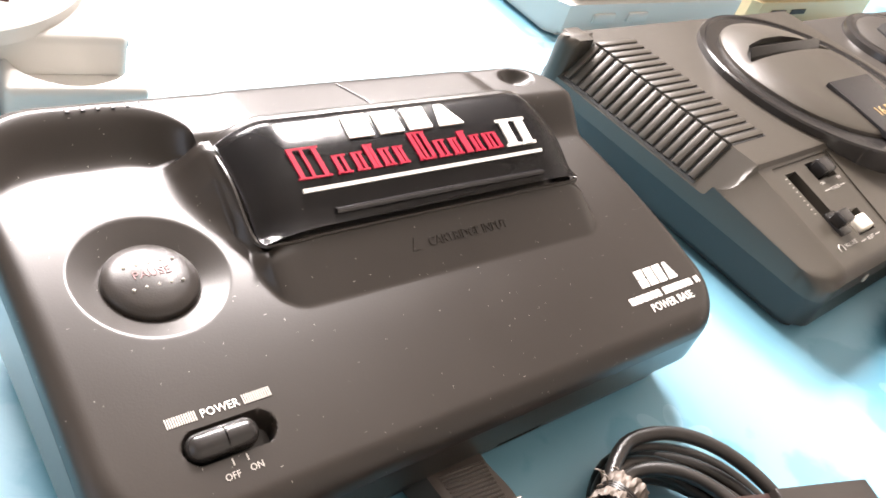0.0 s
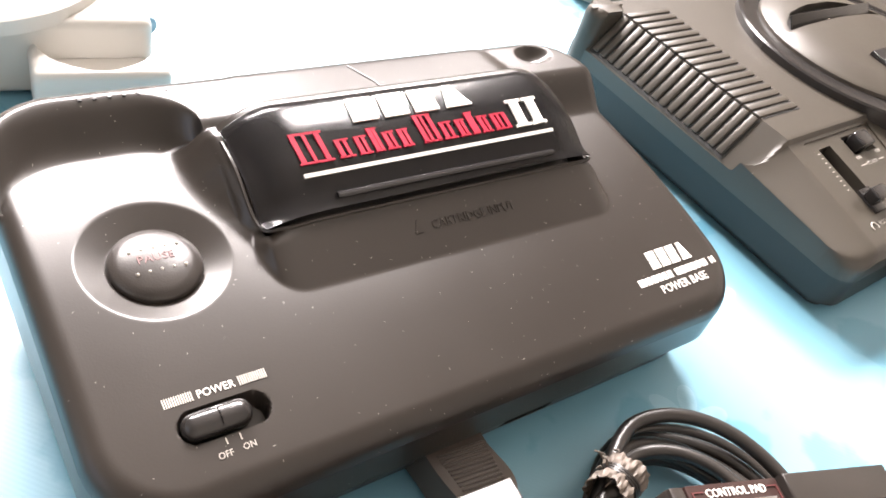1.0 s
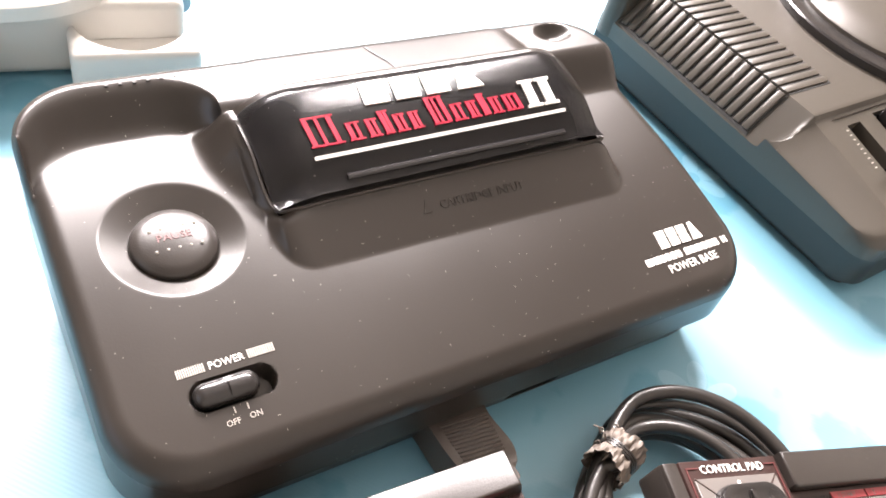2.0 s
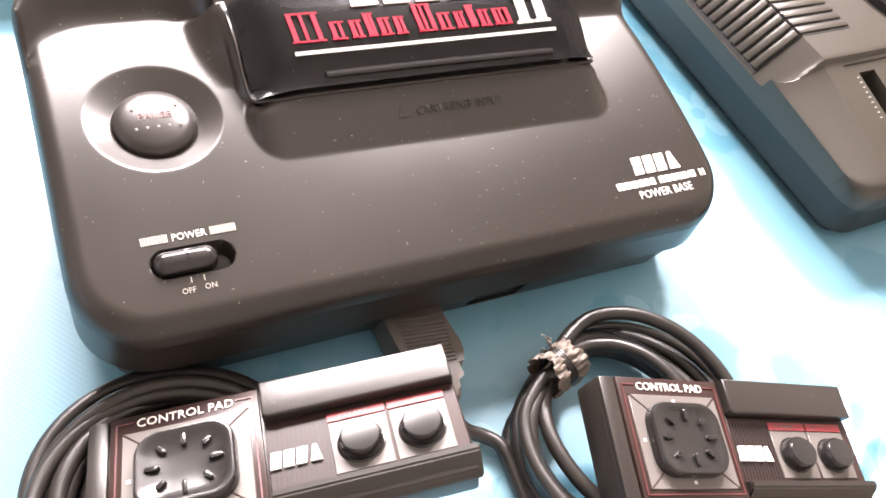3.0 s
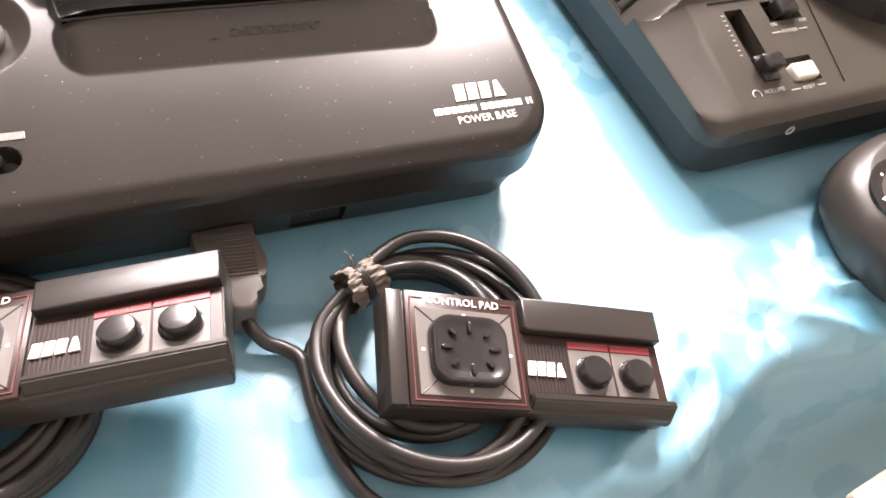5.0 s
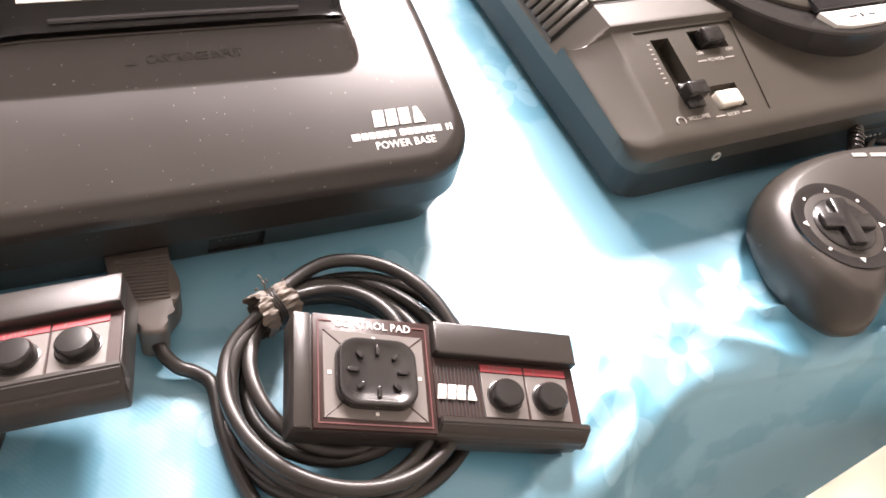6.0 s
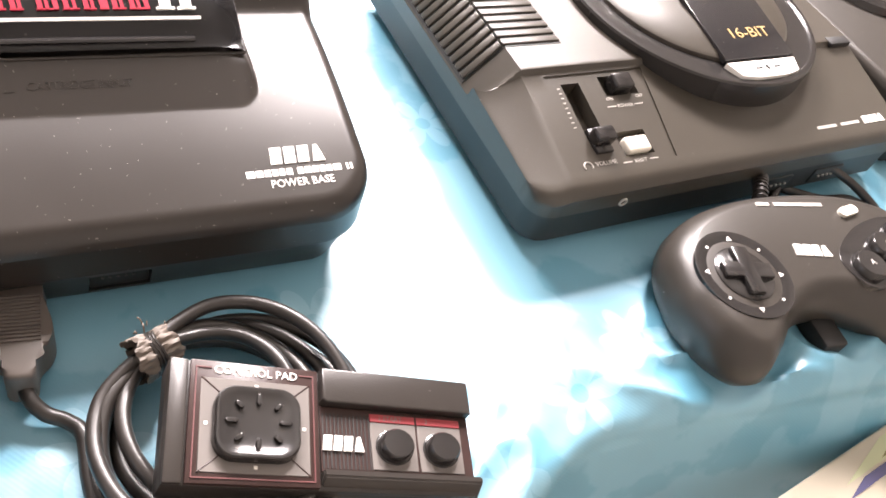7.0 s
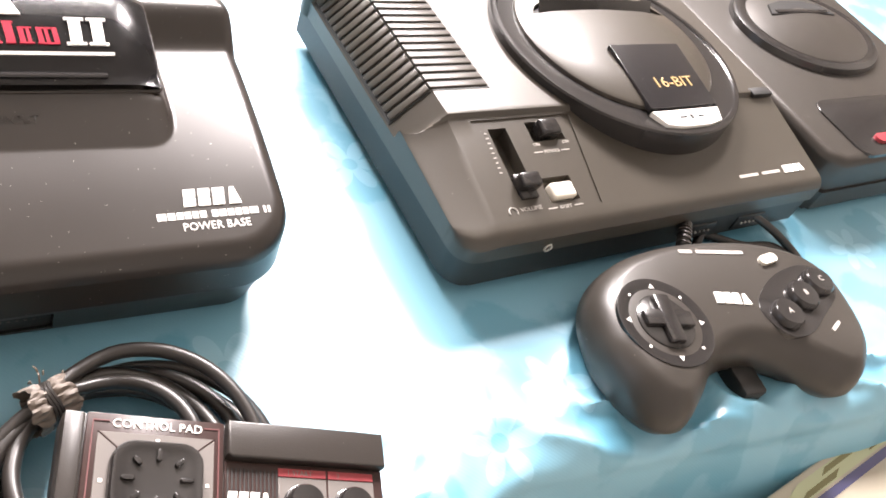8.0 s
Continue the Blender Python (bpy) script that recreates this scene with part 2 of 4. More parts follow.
def terrazzo_material():
    mat = bpy.data.materials.new("terrazzo")
    mat.use_nodes = True
    nt = mat.node_tree
    N, L = nt.nodes, nt.links
    b = N["Principled BSDF"]
    co = N.new("ShaderNodeTexCoord")
    vo = N.new("ShaderNodeTexVoronoi")
    vo.inputs["Scale"].default_value = 240.0
    L.new(co.outputs["Object"], vo.inputs["Vector"])
    cr = N.new("ShaderNodeValToRGB")
    cr.color_ramp.elements[0].color = (0.10, 0.08, 0.06, 1)
    cr.color_ramp.elements[1].color = (0.55, 0.48, 0.38, 1)
    e = cr.color_ramp.elements.new(0.45)
    e.color = (0.26, 0.20, 0.14, 1)
    sep = N.new("ShaderNodeSeparateColor")
    L.new(vo.outputs["Color"], sep.inputs["Color"])
    L.new(sep.outputs["Green"], cr.inputs["Fac"])
    L.new(cr.outputs["Color"], b.inputs["Base Color"])
    b.inputs["Roughness"].default_value = 0.35
    return mat


BLACK = material("black_moulded_plastic", (0.021, 0.0172, 0.0145), 0.32, bump=0.05, var=0.28, scale=11.0, rvar=0.07, spec=0.45, specks=0.45)
SHELL = material("charcoal_moulded_plastic", (0.044, 0.038, 0.030), 0.37, bump=0.15, specks=0.05)
BASEP = material("black_base_plastic", (0.014, 0.013, 0.012), 0.42, bump=0.1)
GLOSS = material("glossy_black_plastic", (0.018, 0.017, 0.018), 0.20, bump=0.02, rvar=0.06, specks=0.16)
PADP = material("worn_black_pad_plastic", (0.025, 0.021, 0.0185), 0.34, bump=0.1, specks=0.10)
CTRL = material("matt_charcoal_plastic", (0.030, 0.026, 0.022), 0.38, bump=0.12, specks=0.03)
SATIN = material("satin_black_plastic", (0.018, 0.0165, 0.016), 0.22, bump=0.02, rvar=0.05)
# also colours the shade between the vent ribs
DARK = material("deep_black_plastic_and_gap_shade", (0.008, 0.008, 0.008), 0.55)
GREYP = material("grey_printed_plate", (0.15, 0.137, 0.128), 0.36, spec=0.35)
BROWN = material("dark_brown_plate", (0.035, 0.020, 0.018), 0.30, bump=0.03, spec=0.25)
MAROON = material("maroon_line", (0.10, 0.03, 0.03), 0.4, bump=0)
REDP = material("red_print", (0.30, 0.035, 0.045), 0.4, bump=0)
REDL = material("raspberry_print", (0.40, 0.018, 0.045), 0.3, bump=0)
WHITE = material("white_print", (0.80, 0.78, 0.74), 0.45, bump=0)
GREYT = material("faded_grey_print", (0.42, 0.40, 0.37), 0.5, bump=0)
GOLD = material("gold_print", (0.42, 0.29, 0.13), 0.35, bump=0)
PAUSE = material("dull_red_print", (0.13, 0.045, 0.045), 0.45, bump=0)
CREAM = material("cream_button_plastic", (0.66, 0.62, 0.54), 0.4)
LIGHT = material("light_grey_plastic", (0.55, 0.54, 0.51), 0.45, bump=0.1, var=0.06)
OLDIV = material("yellowed_plastic", (0.55, 0.45, 0.27), 0.45, bump=0.1, var=0.08)
CABLE = material("black_rubber_cable", (0.020, 0.017, 0.015), 0.38, bump=0.04)
TIE = material("aged_paper_tie", (0.12, 0.098, 0.08), 0.6, var=0.4, scale=90, bump=0.4, bscale=250)
RIB = material("grey_brown_plug_plastic", (0.085, 0.072, 0.063), 0.40, bump=0.05)
PALEB = material("pale_blue_grey_plastic", (0.24, 0.30, 0.34), 0.45, bump=0.1, var=0.06)
CLOTH = cloth_material()
FLOOR = terrazzo_material()
PAINT = material("white_wall_paint", (0.42, 0.395, 0.36), 0.8, var=0.04, scale=2, bump=0.1, bscale=60)
WOODT = material("table_top_wood", (0.25, 0.16, 0.09), 0.5, var=0.3, scale=8)
FRAMEM = material("white_window_frame", (0.75, 0.74, 0.72), 0.4)
PAPER = material("cream_printed_card", (0.42, 0.38, 0.30), 0.4, var=0.1, scale=40)
OLIVE = material("olive_print", (0.16, 0.15, 0.06), 0.45, bump=0)
NAVY = material("navy_print", (0.07, 0.07, 0.16), 0.4, bump=0)
PALEG = material("pale_green_print", (0.42, 0.45, 0.28), 0.45, bump=0)

# ---- the room ----
def structure(name, bm, mat, label):
    return tagged(part(name, bm, mat, None, label, 0), label, kind="structure")


HI = 30.0
structure("floor", box(-22, 30, -22, 16, -8.0, -7.5), FLOOR, "speckled brown and beige terrazzo floor")
structure("ceiling", box(-22, 30, -22, 16, HI, HI + 1), PAINT, "plain white painted ceiling")
structure("wall_south", box(-22, 30, -23, -22, -7.5, HI), PAINT, "plain white painted wall")
structure("wall_east", box(30, 31, -22, 16, -7.5, HI), PAINT, "plain white painted wall")


def wall_with_windows(name, along_x, c, lo, hi, openings):
    """A wall one decimetre thick at c, from lo to hi, with openings (window's name, from, to, sill, head) and frames in them."""
    def b(p0, p1, q0, q1, d0, d1, bevel=0.0, bm=None):
        return box(p0, p1, d0, d1, q0, q1, bevel, bm=bm) if along_x else box(d0, d1, p0, p1, q0, q1, bevel, bm=bm)
    bm = bmesh.new()
    at = lo
    for win_name, w0, w1, z0, z1 in openings:
        b(at, w0, -7.5, HI, c, c + 1, bm=bm)
        b(w0, w1, -7.5, z0, c, c + 1, bm=bm)
        b(w0, w1, z1, HI, c, c + 1, bm=bm)
        at = w1
    b(at, hi, -7.5, HI, c, c + 1, bm=bm)
    structure(name, bm, PAINT, "white painted wall with a window opening")
    for win_name, w0, w1, z0, z1 in openings:
        win = tagged(new(win_name), "bright daylight window with a white frame, out of view", "window", kind="structure")
        OFF[win.name] = (0, 0, 0)
        for p0, p1, q0, q1 in ((w0, w0 + 0.4, z0, z1), (w1 - 0.4, w1, z0, z1), (w0 + 0.4, w1 - 0.4, z0, z0 + 0.4), (w0 + 0.4, w1 - 0.4, z1 - 0.4, z1)):
            part("window_frame", b(p0, p1, q0, q1, c + 0.3, c + 0.45, 0.03), FRAMEM, win)


wall_with_windows("wall_north", True, 16, -22, 30, [(f"window_{i + 1}", (x - w / 2) / U, (x + w / 2) / U, (z - h / 2) / U, (z + h / 2) / U) for i, (x, z, w, h) in enumerate(NORTH)])
# the west opening is invented to hold the fill light
wall_with_windows("wall_west", False, -23, -22, 16, [("window_3", (WEST_Y - WEST_W / 2) / U, (WEST_Y + WEST_W / 2) / U, (WEST_Z - WEST_H / 2) / U, (WEST_Z + WEST_H / 2) / U)])

# ---- table and cloth ----
def edge_y(x):
    """Front edge of the table top; the cloth bulges outward at its left part."""
    return -0.90 - 0.42 * smooth01((2.55 - x) / 0.95) + 0.01 * (x - 3)


table = thing("table", (2.0, 1.5, -7.5), "plain wooden table under the cloth", "table")
_c = [(-9, -1.2), (1.5, -1.2), (2.6, -0.84), (13, -0.75), (13, 6.5), (-9, 6.5)]
part("tabletop", prism(_c, -0.32, -0.06), WOODT, table)
for lx, ly in ((-8.4, -0.8), (12.3, -0.3), (12.3, 6.0), (-8.4, 6.0)):
    part("leg", box(lx - 0.25, lx + 0.25, ly - 0.25, ly + 0.25, -7.5, -0.32, 0.03), WOODT, table)


def cloth_point(x, s):
    """s runs from the table's far side (6.6) over its front edge (0) and down (below 0)."""
    e = edge_y(x)
    r = 0.13
    n1 = noise.noise(Vector((x * 0.8, s * 0.8, 3.1)))
    n2 = noise.noise(Vector((x * 2.3, s * 2.3, 7.7)))
    near = math.exp(-((s - 0.08) / 0.30) ** 2) * smooth01((x - 0.9) / 0.8)
    fold = 1 - abs(noise.noise(Vector((x * 1.5 + s * 1.1, s * 3.2 - x * 0.5, 5.0))))
    lift = near * (0.05 * n1 + 0.05 * abs(n2) + 0.075 * fold**6 + 0.02 * noise.noise(Vector((x * 6, s * 7, 1.0))))
    if s >= 0:
        return Vector((x, e + s, max(-0.004, lift)))
    q = -s
    if q < r * math.pi / 2:
        a = q / r
        return Vector((x, e - r * math.sin(a), -r * (1 - math.cos(a)) + lift * math.cos(a)))
    d = q - r * math.pi / 2
    wob = 0.14 * d * math.sin(x * 2.6 + 0.8 * n1) + 0.04 * n2
    return Vector((x, e - r - 0.42 * d + wob * 0.5, -r - d))


_xs = lin(-9, 0.5, 60) + lin(0.54, 6.5, 170) + lin(6.7, 13, 40)
_ss = lin(6.6, 1.4, 27) + lin(1.3, 0, 60) + lin(-0.02, -1.45, 60)
_bm = sheet(_xs, _ss, cloth_point)
cloth = part("tablecloth", _bm, CLOTH, None, "", 60)
tagged(cloth, "light blue satin tablecloth with woven flowers, rumpled at the edge", "tablecloth")

# ---- the large black console ----
# its own axes start at the front right corner; x is negative inside
MX0, MX1, MY0, MY1, MTURN = -2.49, 0.178, -0.07, 1.50, 5.5
FLAP = ((0.445, 0.578), (0.69, 0.705), (0.81, 0.793), (0.93, 0.840), (1.10, 0.864), (1.165, 0.862), (1.20, 0.802), (1.40, 0.786), (1.50, 0.776))


def plane(x, y):
    return 0.497 + 0.24 * y - 0.10 * y * y - 0.0045 * x


def rr_dist(x, y, x0, x1, y0, y1, r):
    """Distance inside a rounded rectangle (positive inside) and its nearest border point."""
    cx, cy = min(max(x, x0 + r), x1 - r), min(max(y, y0 + r), y1 - r)
    dx, dy = x - cx, y - cy
    d = math.hypot(dx, dy)
    if d > 1e-6:
        return r - d, (cx + dx / d * r, cy + dy / d * r)
    return r + min(cx - x0 - r, x1 - r - cx, cy - y0 - r, y1 - r - cy), (x, y)


def block_top(y):
    """Height of the raised cartridge block along y."""
    for (a, za), (b, zb) in zip(FLAP, FLAP[1:]):
        if y <= b:
            return za + (zb - za) * max(0, (y - a) / (b - a))
    return FLAP[-1][1]


def end_roll(x):
    """How far the block's rounded ends roll down."""
    return 0.09 * (1 - min(1.0, max(0.0, x + 1.745) / 0.20)) ** 2 + 0.05 * (1 - min(1.0, max(0.0, -0.26 - x) / 0.16)) ** 2


def flap_top(y):
    """The same, drawn round: the glossy flap's surface."""
    w = (-0.06, -0.03, 0, 0.03, 0.06)
    return sum(block_top(max(0.69, y + k)) for k in w) / 5 + 0.010


def stadium_dist(x, y, cx, cy, length, width):
    h = length / 2 - width / 2
    return width / 2 - math.hypot(max(abs(x - cx) - h, 0), y - cy)


SW = (-2.090, 0.163, 0.276, 0.106)


def deck(x, y):
    p = plane(x, y)
    ridge = 0.775
    # a cove sweeps up to the rear ridge, filleted into the left rim and into the block
    u = min(1.0, max(0.0, (-2.20 - x) / 0.27, (x + 2.03) / 0.25))
    yc = y + 0.20 * (1 - math.sqrt(1 - u * u))
    cove = smooth01((yc - 1.23) / 0.20)
    z = max(p, p + (ridge - p) * cove) if y < 1.45 else ridge
    wide = 0.04 + 0.15 * smooth01((y - 0.55) / 0.6)
    left, right = smooth01((x + 1.745 + wide) / wide) ** 1.3, smooth01((-0.215 - x) / 0.04)
    if left * right > 0 and y > 0.44:
        near = min(0.12, max(0.0, min(x + 1.785, -0.215 - x)))
        back = 0.12 - math.sqrt(max(0.0, 0.12 ** 2 - (0.12 - near) ** 2))
        lift = block_top(y - back if y < 0.95 else y - back * max(0.0, (1.2 - y) / 0.25))
        z = max(z, p + (lift - end_roll(x) * smooth01((y - 0.64) / 0.14) - p) * left * right)
        inset = smooth01((x + 1.74) / 0.02) * smooth01((-0.265 - x) / 0.02) * smooth01((y - 0.695) / 0.02) * smooth01((1.135 - y) / 0.02)
        z -= 0.10 * inset
    # shallow dish round the button
    d = math.hypot(x + 2.095, y - 0.748)
    if d < 0.240:
        z -= 0.040 * min(1, (0.240 - d) / 0.095)
    # well of the power switch
    z -= 0.07 * smooth01(stadium_dist(x, y, *SW) / 0.012)
    # small scoop at the rear right
    e = math.hypot((x + 0.10) / 0.10, (y - 1.36) / 0.07)
    if e < 1:
        z -= 0.05 * (1 - e * e)
    return z


def console_point(x, y):
    d, q = rr_dist(x, y, MX0, MX1, MY0, MY1, 0.27)
    r = 0.08
    if d < 0:
        x, y, d = q[0], q[1], 0.0
    drop = r - math.sqrt(max(0, r * r - (r - d) ** 2)) if d < r else 0
    return Vector((x, y, deck(x, y) - drop))


# letter-sized bars of the corner print: gap before, width
CORNER_BARS = [(0.0, 0.036), (0.006, 0.029), (0.006, 0.026), (0.006, 0.025), (0.006, 0.023), (0.007, 0.026), (0.022, 0.026), (0.006, 0.028), (0.006, 0.026), (0.006, 0.025), (0.006, 0.023), (0.007, 0.036), (0.024, 0.010), (0.008, 0.010)]


def build_console():
    ob = thing("game_console", (1.40, 0.03, 0), "black plastic cartridge game console with a glossy flap", "game console", turn=(0, 0, MTURN), local=True)
    xs = lin(MX0, -2.34, 24) + lin(-2.335, -1.85, 98) + lin(-1.84, -1.68, 30) + lin(-1.66, -0.30, 90) + lin(-0.285, MX1, 42)
    ys = lin(MY0, 0.09, 24) + lin(0.095, 0.245, 32) + lin(0.26, MY1, 150)
    bm = sheet(xs, ys, console_point)
    out = rrect(MX0, MX1, MY0, MY1, 0.27, 12)
    dense = []
    for (ax, ay), (bx, by) in zip(out, out[1:] + out[:1]):
        n = max(1, int(math.hypot(bx - ax, by - ay) / 0.04))
        dense += [(ax + (bx - ax) * i / n, ay + (by - ay) * i / n) for i in range(n)]
    rows = []
    for inset, z in ((0.0, None), (0.0, 0.262), (0.012, 0.255)):
        row = []
        for x, y in dense:
            _, q = rr_dist(x, y, MX0 + inset, MX1 - inset, MY0 + inset, MY1 - inset, 0.26)
            q = (x, y) if not inset else q
            row.append(bm.verts.new((q[0], q[1], console_point(x, y).z + 0.003 if z is None else z)))
        rows.append(row)
    n = len(dense)
    for ra, rb in zip(rows, rows[1:]):
        for i in range(n):
            bm.faces.new((ra[i], ra[(i + 1) % n], rb[(i + 1) % n], rb[i]))
    part("upper_shell", bm, BLACK, ob, "dusty satin black upper shell", 42)
    low = tapered([(rrect(MX0 + i, MX1 - i, MY0 + i, MY1 - i, 0.265 - i, 10), z) for i, z in ((0.125, 0.012), (0.100, 0.018), (0.082, 0.04), (0.018, 0.262))])
    part("lower_shell", cut(low, [box(-1.02, -0.78, MY0 - 0.1, MY0 + 0.2, 0.06, 0.2), box(-1.40, -1.25, MY0 - 0.1, MY0 + 0.2, 0.06, 0.2)]), BASEP, ob)
    so = part("controller_port", box(-1.016, -0.784, MY0 + 0.085, MY0 + 0.19, 0.063, 0.197, 0.008), BASEP, ob)
    # pins carry a dulled colour for the shade under the shell's lip
    for i in range(5):
        part("pin", box(-0.97 + 0.03 * i, -0.96 + 0.03 * i, MY0 + 0.080, MY0 + 0.12, 0.12, 0.128), RIB, so)

    def flap(x, y):
        return Vector((x, y, flap_top(y) - end_roll(x) * smooth01((y - 0.64) / 0.14)))
    bm = sheet(lin(-1.745, -1.57, 18) + lin(-1.55, -0.44, 40) + lin(-0.42, -0.26, 16), lin(0.695, 1.135, 36), flap)
    bmesh.ops.solidify(bm, geom=bm.faces[:], thickness=0.03)
    fl = part("cartridge_flap", bm, GLOSS, ob, "dusty glossy black cartridge flap", 50)

    def lay(x, y, dz=0.004):
        return Matrix.Translation((x, y, flap_top(y) + dz)) @ Matrix.Rotation(math.atan2(flap_top(y + 0.04) - flap_top(y - 0.04), 0.08), 4, "X")
    part("underline", bars([(-0.57, 0.57, -0.007, 0.007)], lay(-1.0, 0.806)), WHITE, fl, "white printed line")
    widths = [(0.0, 0.15, 1.0), (0.165, 0.235, 0.62), (0.25, 0.31, 0.62), (0.32, 0.365, 0.82), (0.375, 0.435, 0.62), (0.445, 0.50, 0.62),
              (0.545, 0.635, 1.0), (0.645, 0.715, 0.62), (0.725, 0.78, 0.62), (0.79, 0.83, 0.82), (0.84, 0.90, 0.62), (0.91, 1.0, 0.62)]
    for a, b, h in widths:
        n = 3 if h == 1.0 or b - a > 0.08 else 2
        top = 0.125 * h - 0.052
        x0, w = -0.57 + 0.945 * a, 0.945 * (b - a)
        strips = [(x0 + w * (k + 0.18) / n, x0 + w * (k + 0.18) / n + 0.019 - 0.006 * (k % 2), -0.052, top) for k in range(n)]
        strips += [(x0, x0 + w * 0.94, -0.052, -0.045), (x0 + w * 0.08, x0 + w * 0.86, top - 0.007, top)]
        strips = [((x, y0), (x1, y0), (x1 - 0.1 * (y1 - y0), y1), (x - 0.1 * (y1 - y0), y1)) for x, x1, y0, y1 in strips]
        part("red_bar", bars(strips, lay(-1.0, 0.888), 0.003), REDL, fl, "raspberry red printed bar")
    for a in (0.41, 0.495):
        bm = bars([(a, a + 0.045, -0.055, 0.075), (a - 0.015, a + 0.06, -0.055, -0.043), (a - 0.015, a + 0.06, 0.063, 0.075)], lay(-1.0, 0.888))
        part("white_bar", bm, WHITE, fl, "white printed upright bar")
    put_mark(mark(0.55, 0.115, lay(-1.02, 1.03)), WHITE, fl, "white printed block")
    part("finger_ridge", tube([(-1.47, 0.732, flap_top(0.732) + 0.004), (-1.0, 0.730, flap_top(0.730) + 0.007), (-0.47, 0.728, flap_top(0.728) + 0.004)], 0.012, 8), GLOSS, fl)
    # bright worn edge round the flap
    edge = [(-1.755, 1.08), (-1.755, 0.95), (-1.75, 0.75), (-1.68, 0.69), (-1.5, 0.686), (-0.9, 0.686), (-0.33, 0.686), (-0.255, 0.71)]
    part("bezel_edge", tube([(x, y, block_top(y) - end_roll(x) * smooth01((y - 0.64) / 0.14)) for x, y in edge], 0.008, 6, 6), BLACK, ob)
    # raised words on the ramp
    ramp = Matrix.Translation((-0.94, 0.588, block_top(0.588) - 0.001)) @ Matrix.Rotation(math.atan2(0.120, 0.215), 4, "X")
    part("raised_word", glyphs("CARTRIDGE INPUT", 0.050, ramp @ Matrix.Translation((0.0, -0.018, 0)), 0.004, 0.92), BLACK, ob, "raised moulded words")
    part("raised_triangle", bars([((-0.275, -0.022), (-0.235, -0.022), (-0.255, 0.026))], ramp), BLACK, ob)
    tp = lambda x, y, dz=0.0: Matrix.Translation((x, y, plane(x, y) + dz)) @ Matrix.Rotation(math.atan(0.24 - 0.20 * y), 4, "X")
    seam = [(x, y, deck(x, y) + 0.001) for x, y in ((-1.02, 1.215), (-1.03, 1.28), (-1.06, 1.36), (-1.08, 1.42))]
    part("rear_seam", tube(seam, 0.005, 5, 3), BLACK, ob)
    # round button
    tilt = tp(-2.095, 0.740)
    bm = lathe([(0.148, -0.06), (0.147, -0.028), (0.140, -0.018), (0.108, -0.004), (0.055, 0.005), (0.005, 0.007)])
    bm.transform(tilt)
    bt = part("pause_button", bm, PADP, ob, "domed satin black round button", 40)
    part("word", glyphs("PAUSE", 0.042, tilt @ Matrix.Translation((0, -0.01, 0.007)), 0.001), PAUSE, bt, "dull red printed word")
    for i in range(5):
        for k in (-1, 1):
            u = (i - 2) * 0.038
            bm = bmesh.new()
            bmesh.ops.create_icosphere(bm, subdivisions=1, radius=0.0065, matrix=Matrix.Translation((u + 0.005, k * 0.045, 0.003 - 0.35 * u * u)))
            bm.transform(tilt)
            part("stud", bm, GREYT, bt)
    # power switch: two rounded halves
    bm = box(-0.128, 0.082, -0.042, 0.042, -0.06, 0.034, 0.039, 5)
    bm = cut(bm, [box(-0.021, -0.016, -0.1, 0.1, 0.020, 0.1)])
    bm.transform(tp(SW[0] - 0.002, SW[1]))
    part("power_switch", bm, SATIN, ob, "glossy black capsule-shaped power switch", 60)
    part("power_word", glyphs("POWER", 0.036, tp(SW[0] + 0.004, 0.240, 0.001), 0.0015, 0.92), WHITE, ob)
    for k in (-1, 1):
        bm = bmesh.new()
        for i in range(13):
            x = k * (0.072 + i * 0.0068)
            joined(bm, bars([(x - 0.002, x + 0.002, -0.002, 0.028)], tp(SW[0] + 0.004, 0.240, 0.001), 0.0015))
        part("stripe_block", bm, GREYT, ob)
    part("off_word", glyphs("OFF", 0.028, tp(-2.128, 0.050, 0.001), 0.0015, 0.92), GREYT, ob)
    part("on_word", glyphs("ON", 0.028, tp(-2.056, 0.053, 0.001), 0.0015, 0.92), GREYT, ob)
    for x in (-2.113, -2.071):
        part("tick", bars([(-0.0018, 0.0018, -0.010, 0.010)], tp(x, 0.094, 0.001), 0.0015), GREYT, ob)
    # corner print
    put_mark(mark(0.24, 0.082, tp(-0.146, 0.203, 0.001)), WHITE, ob)
    x = -0.384
    for gap, w in CORNER_BARS:
        x += gap
        part("name_bar", bars([(x, x + w, -0.016, 0.016)], tp(0.0, 0.125, 0.001), 0.0015), WHITE, ob)
        x += w
    part("corner_words", glyphs("POWER BASE", 0.052, tp(-0.154, 0.056, 0.001), 0.0015, 0.90), WHITE, ob)
    for i in range(7):
        part("vent_slot", box(-2.14 + i * 0.05, -2.128 + i * 0.05, 1.405, 1.432, 0.70, console_point(-2.14 + i * 0.05, 1.42).z + 0.002), DARK, ob)
    return ob


build_console()

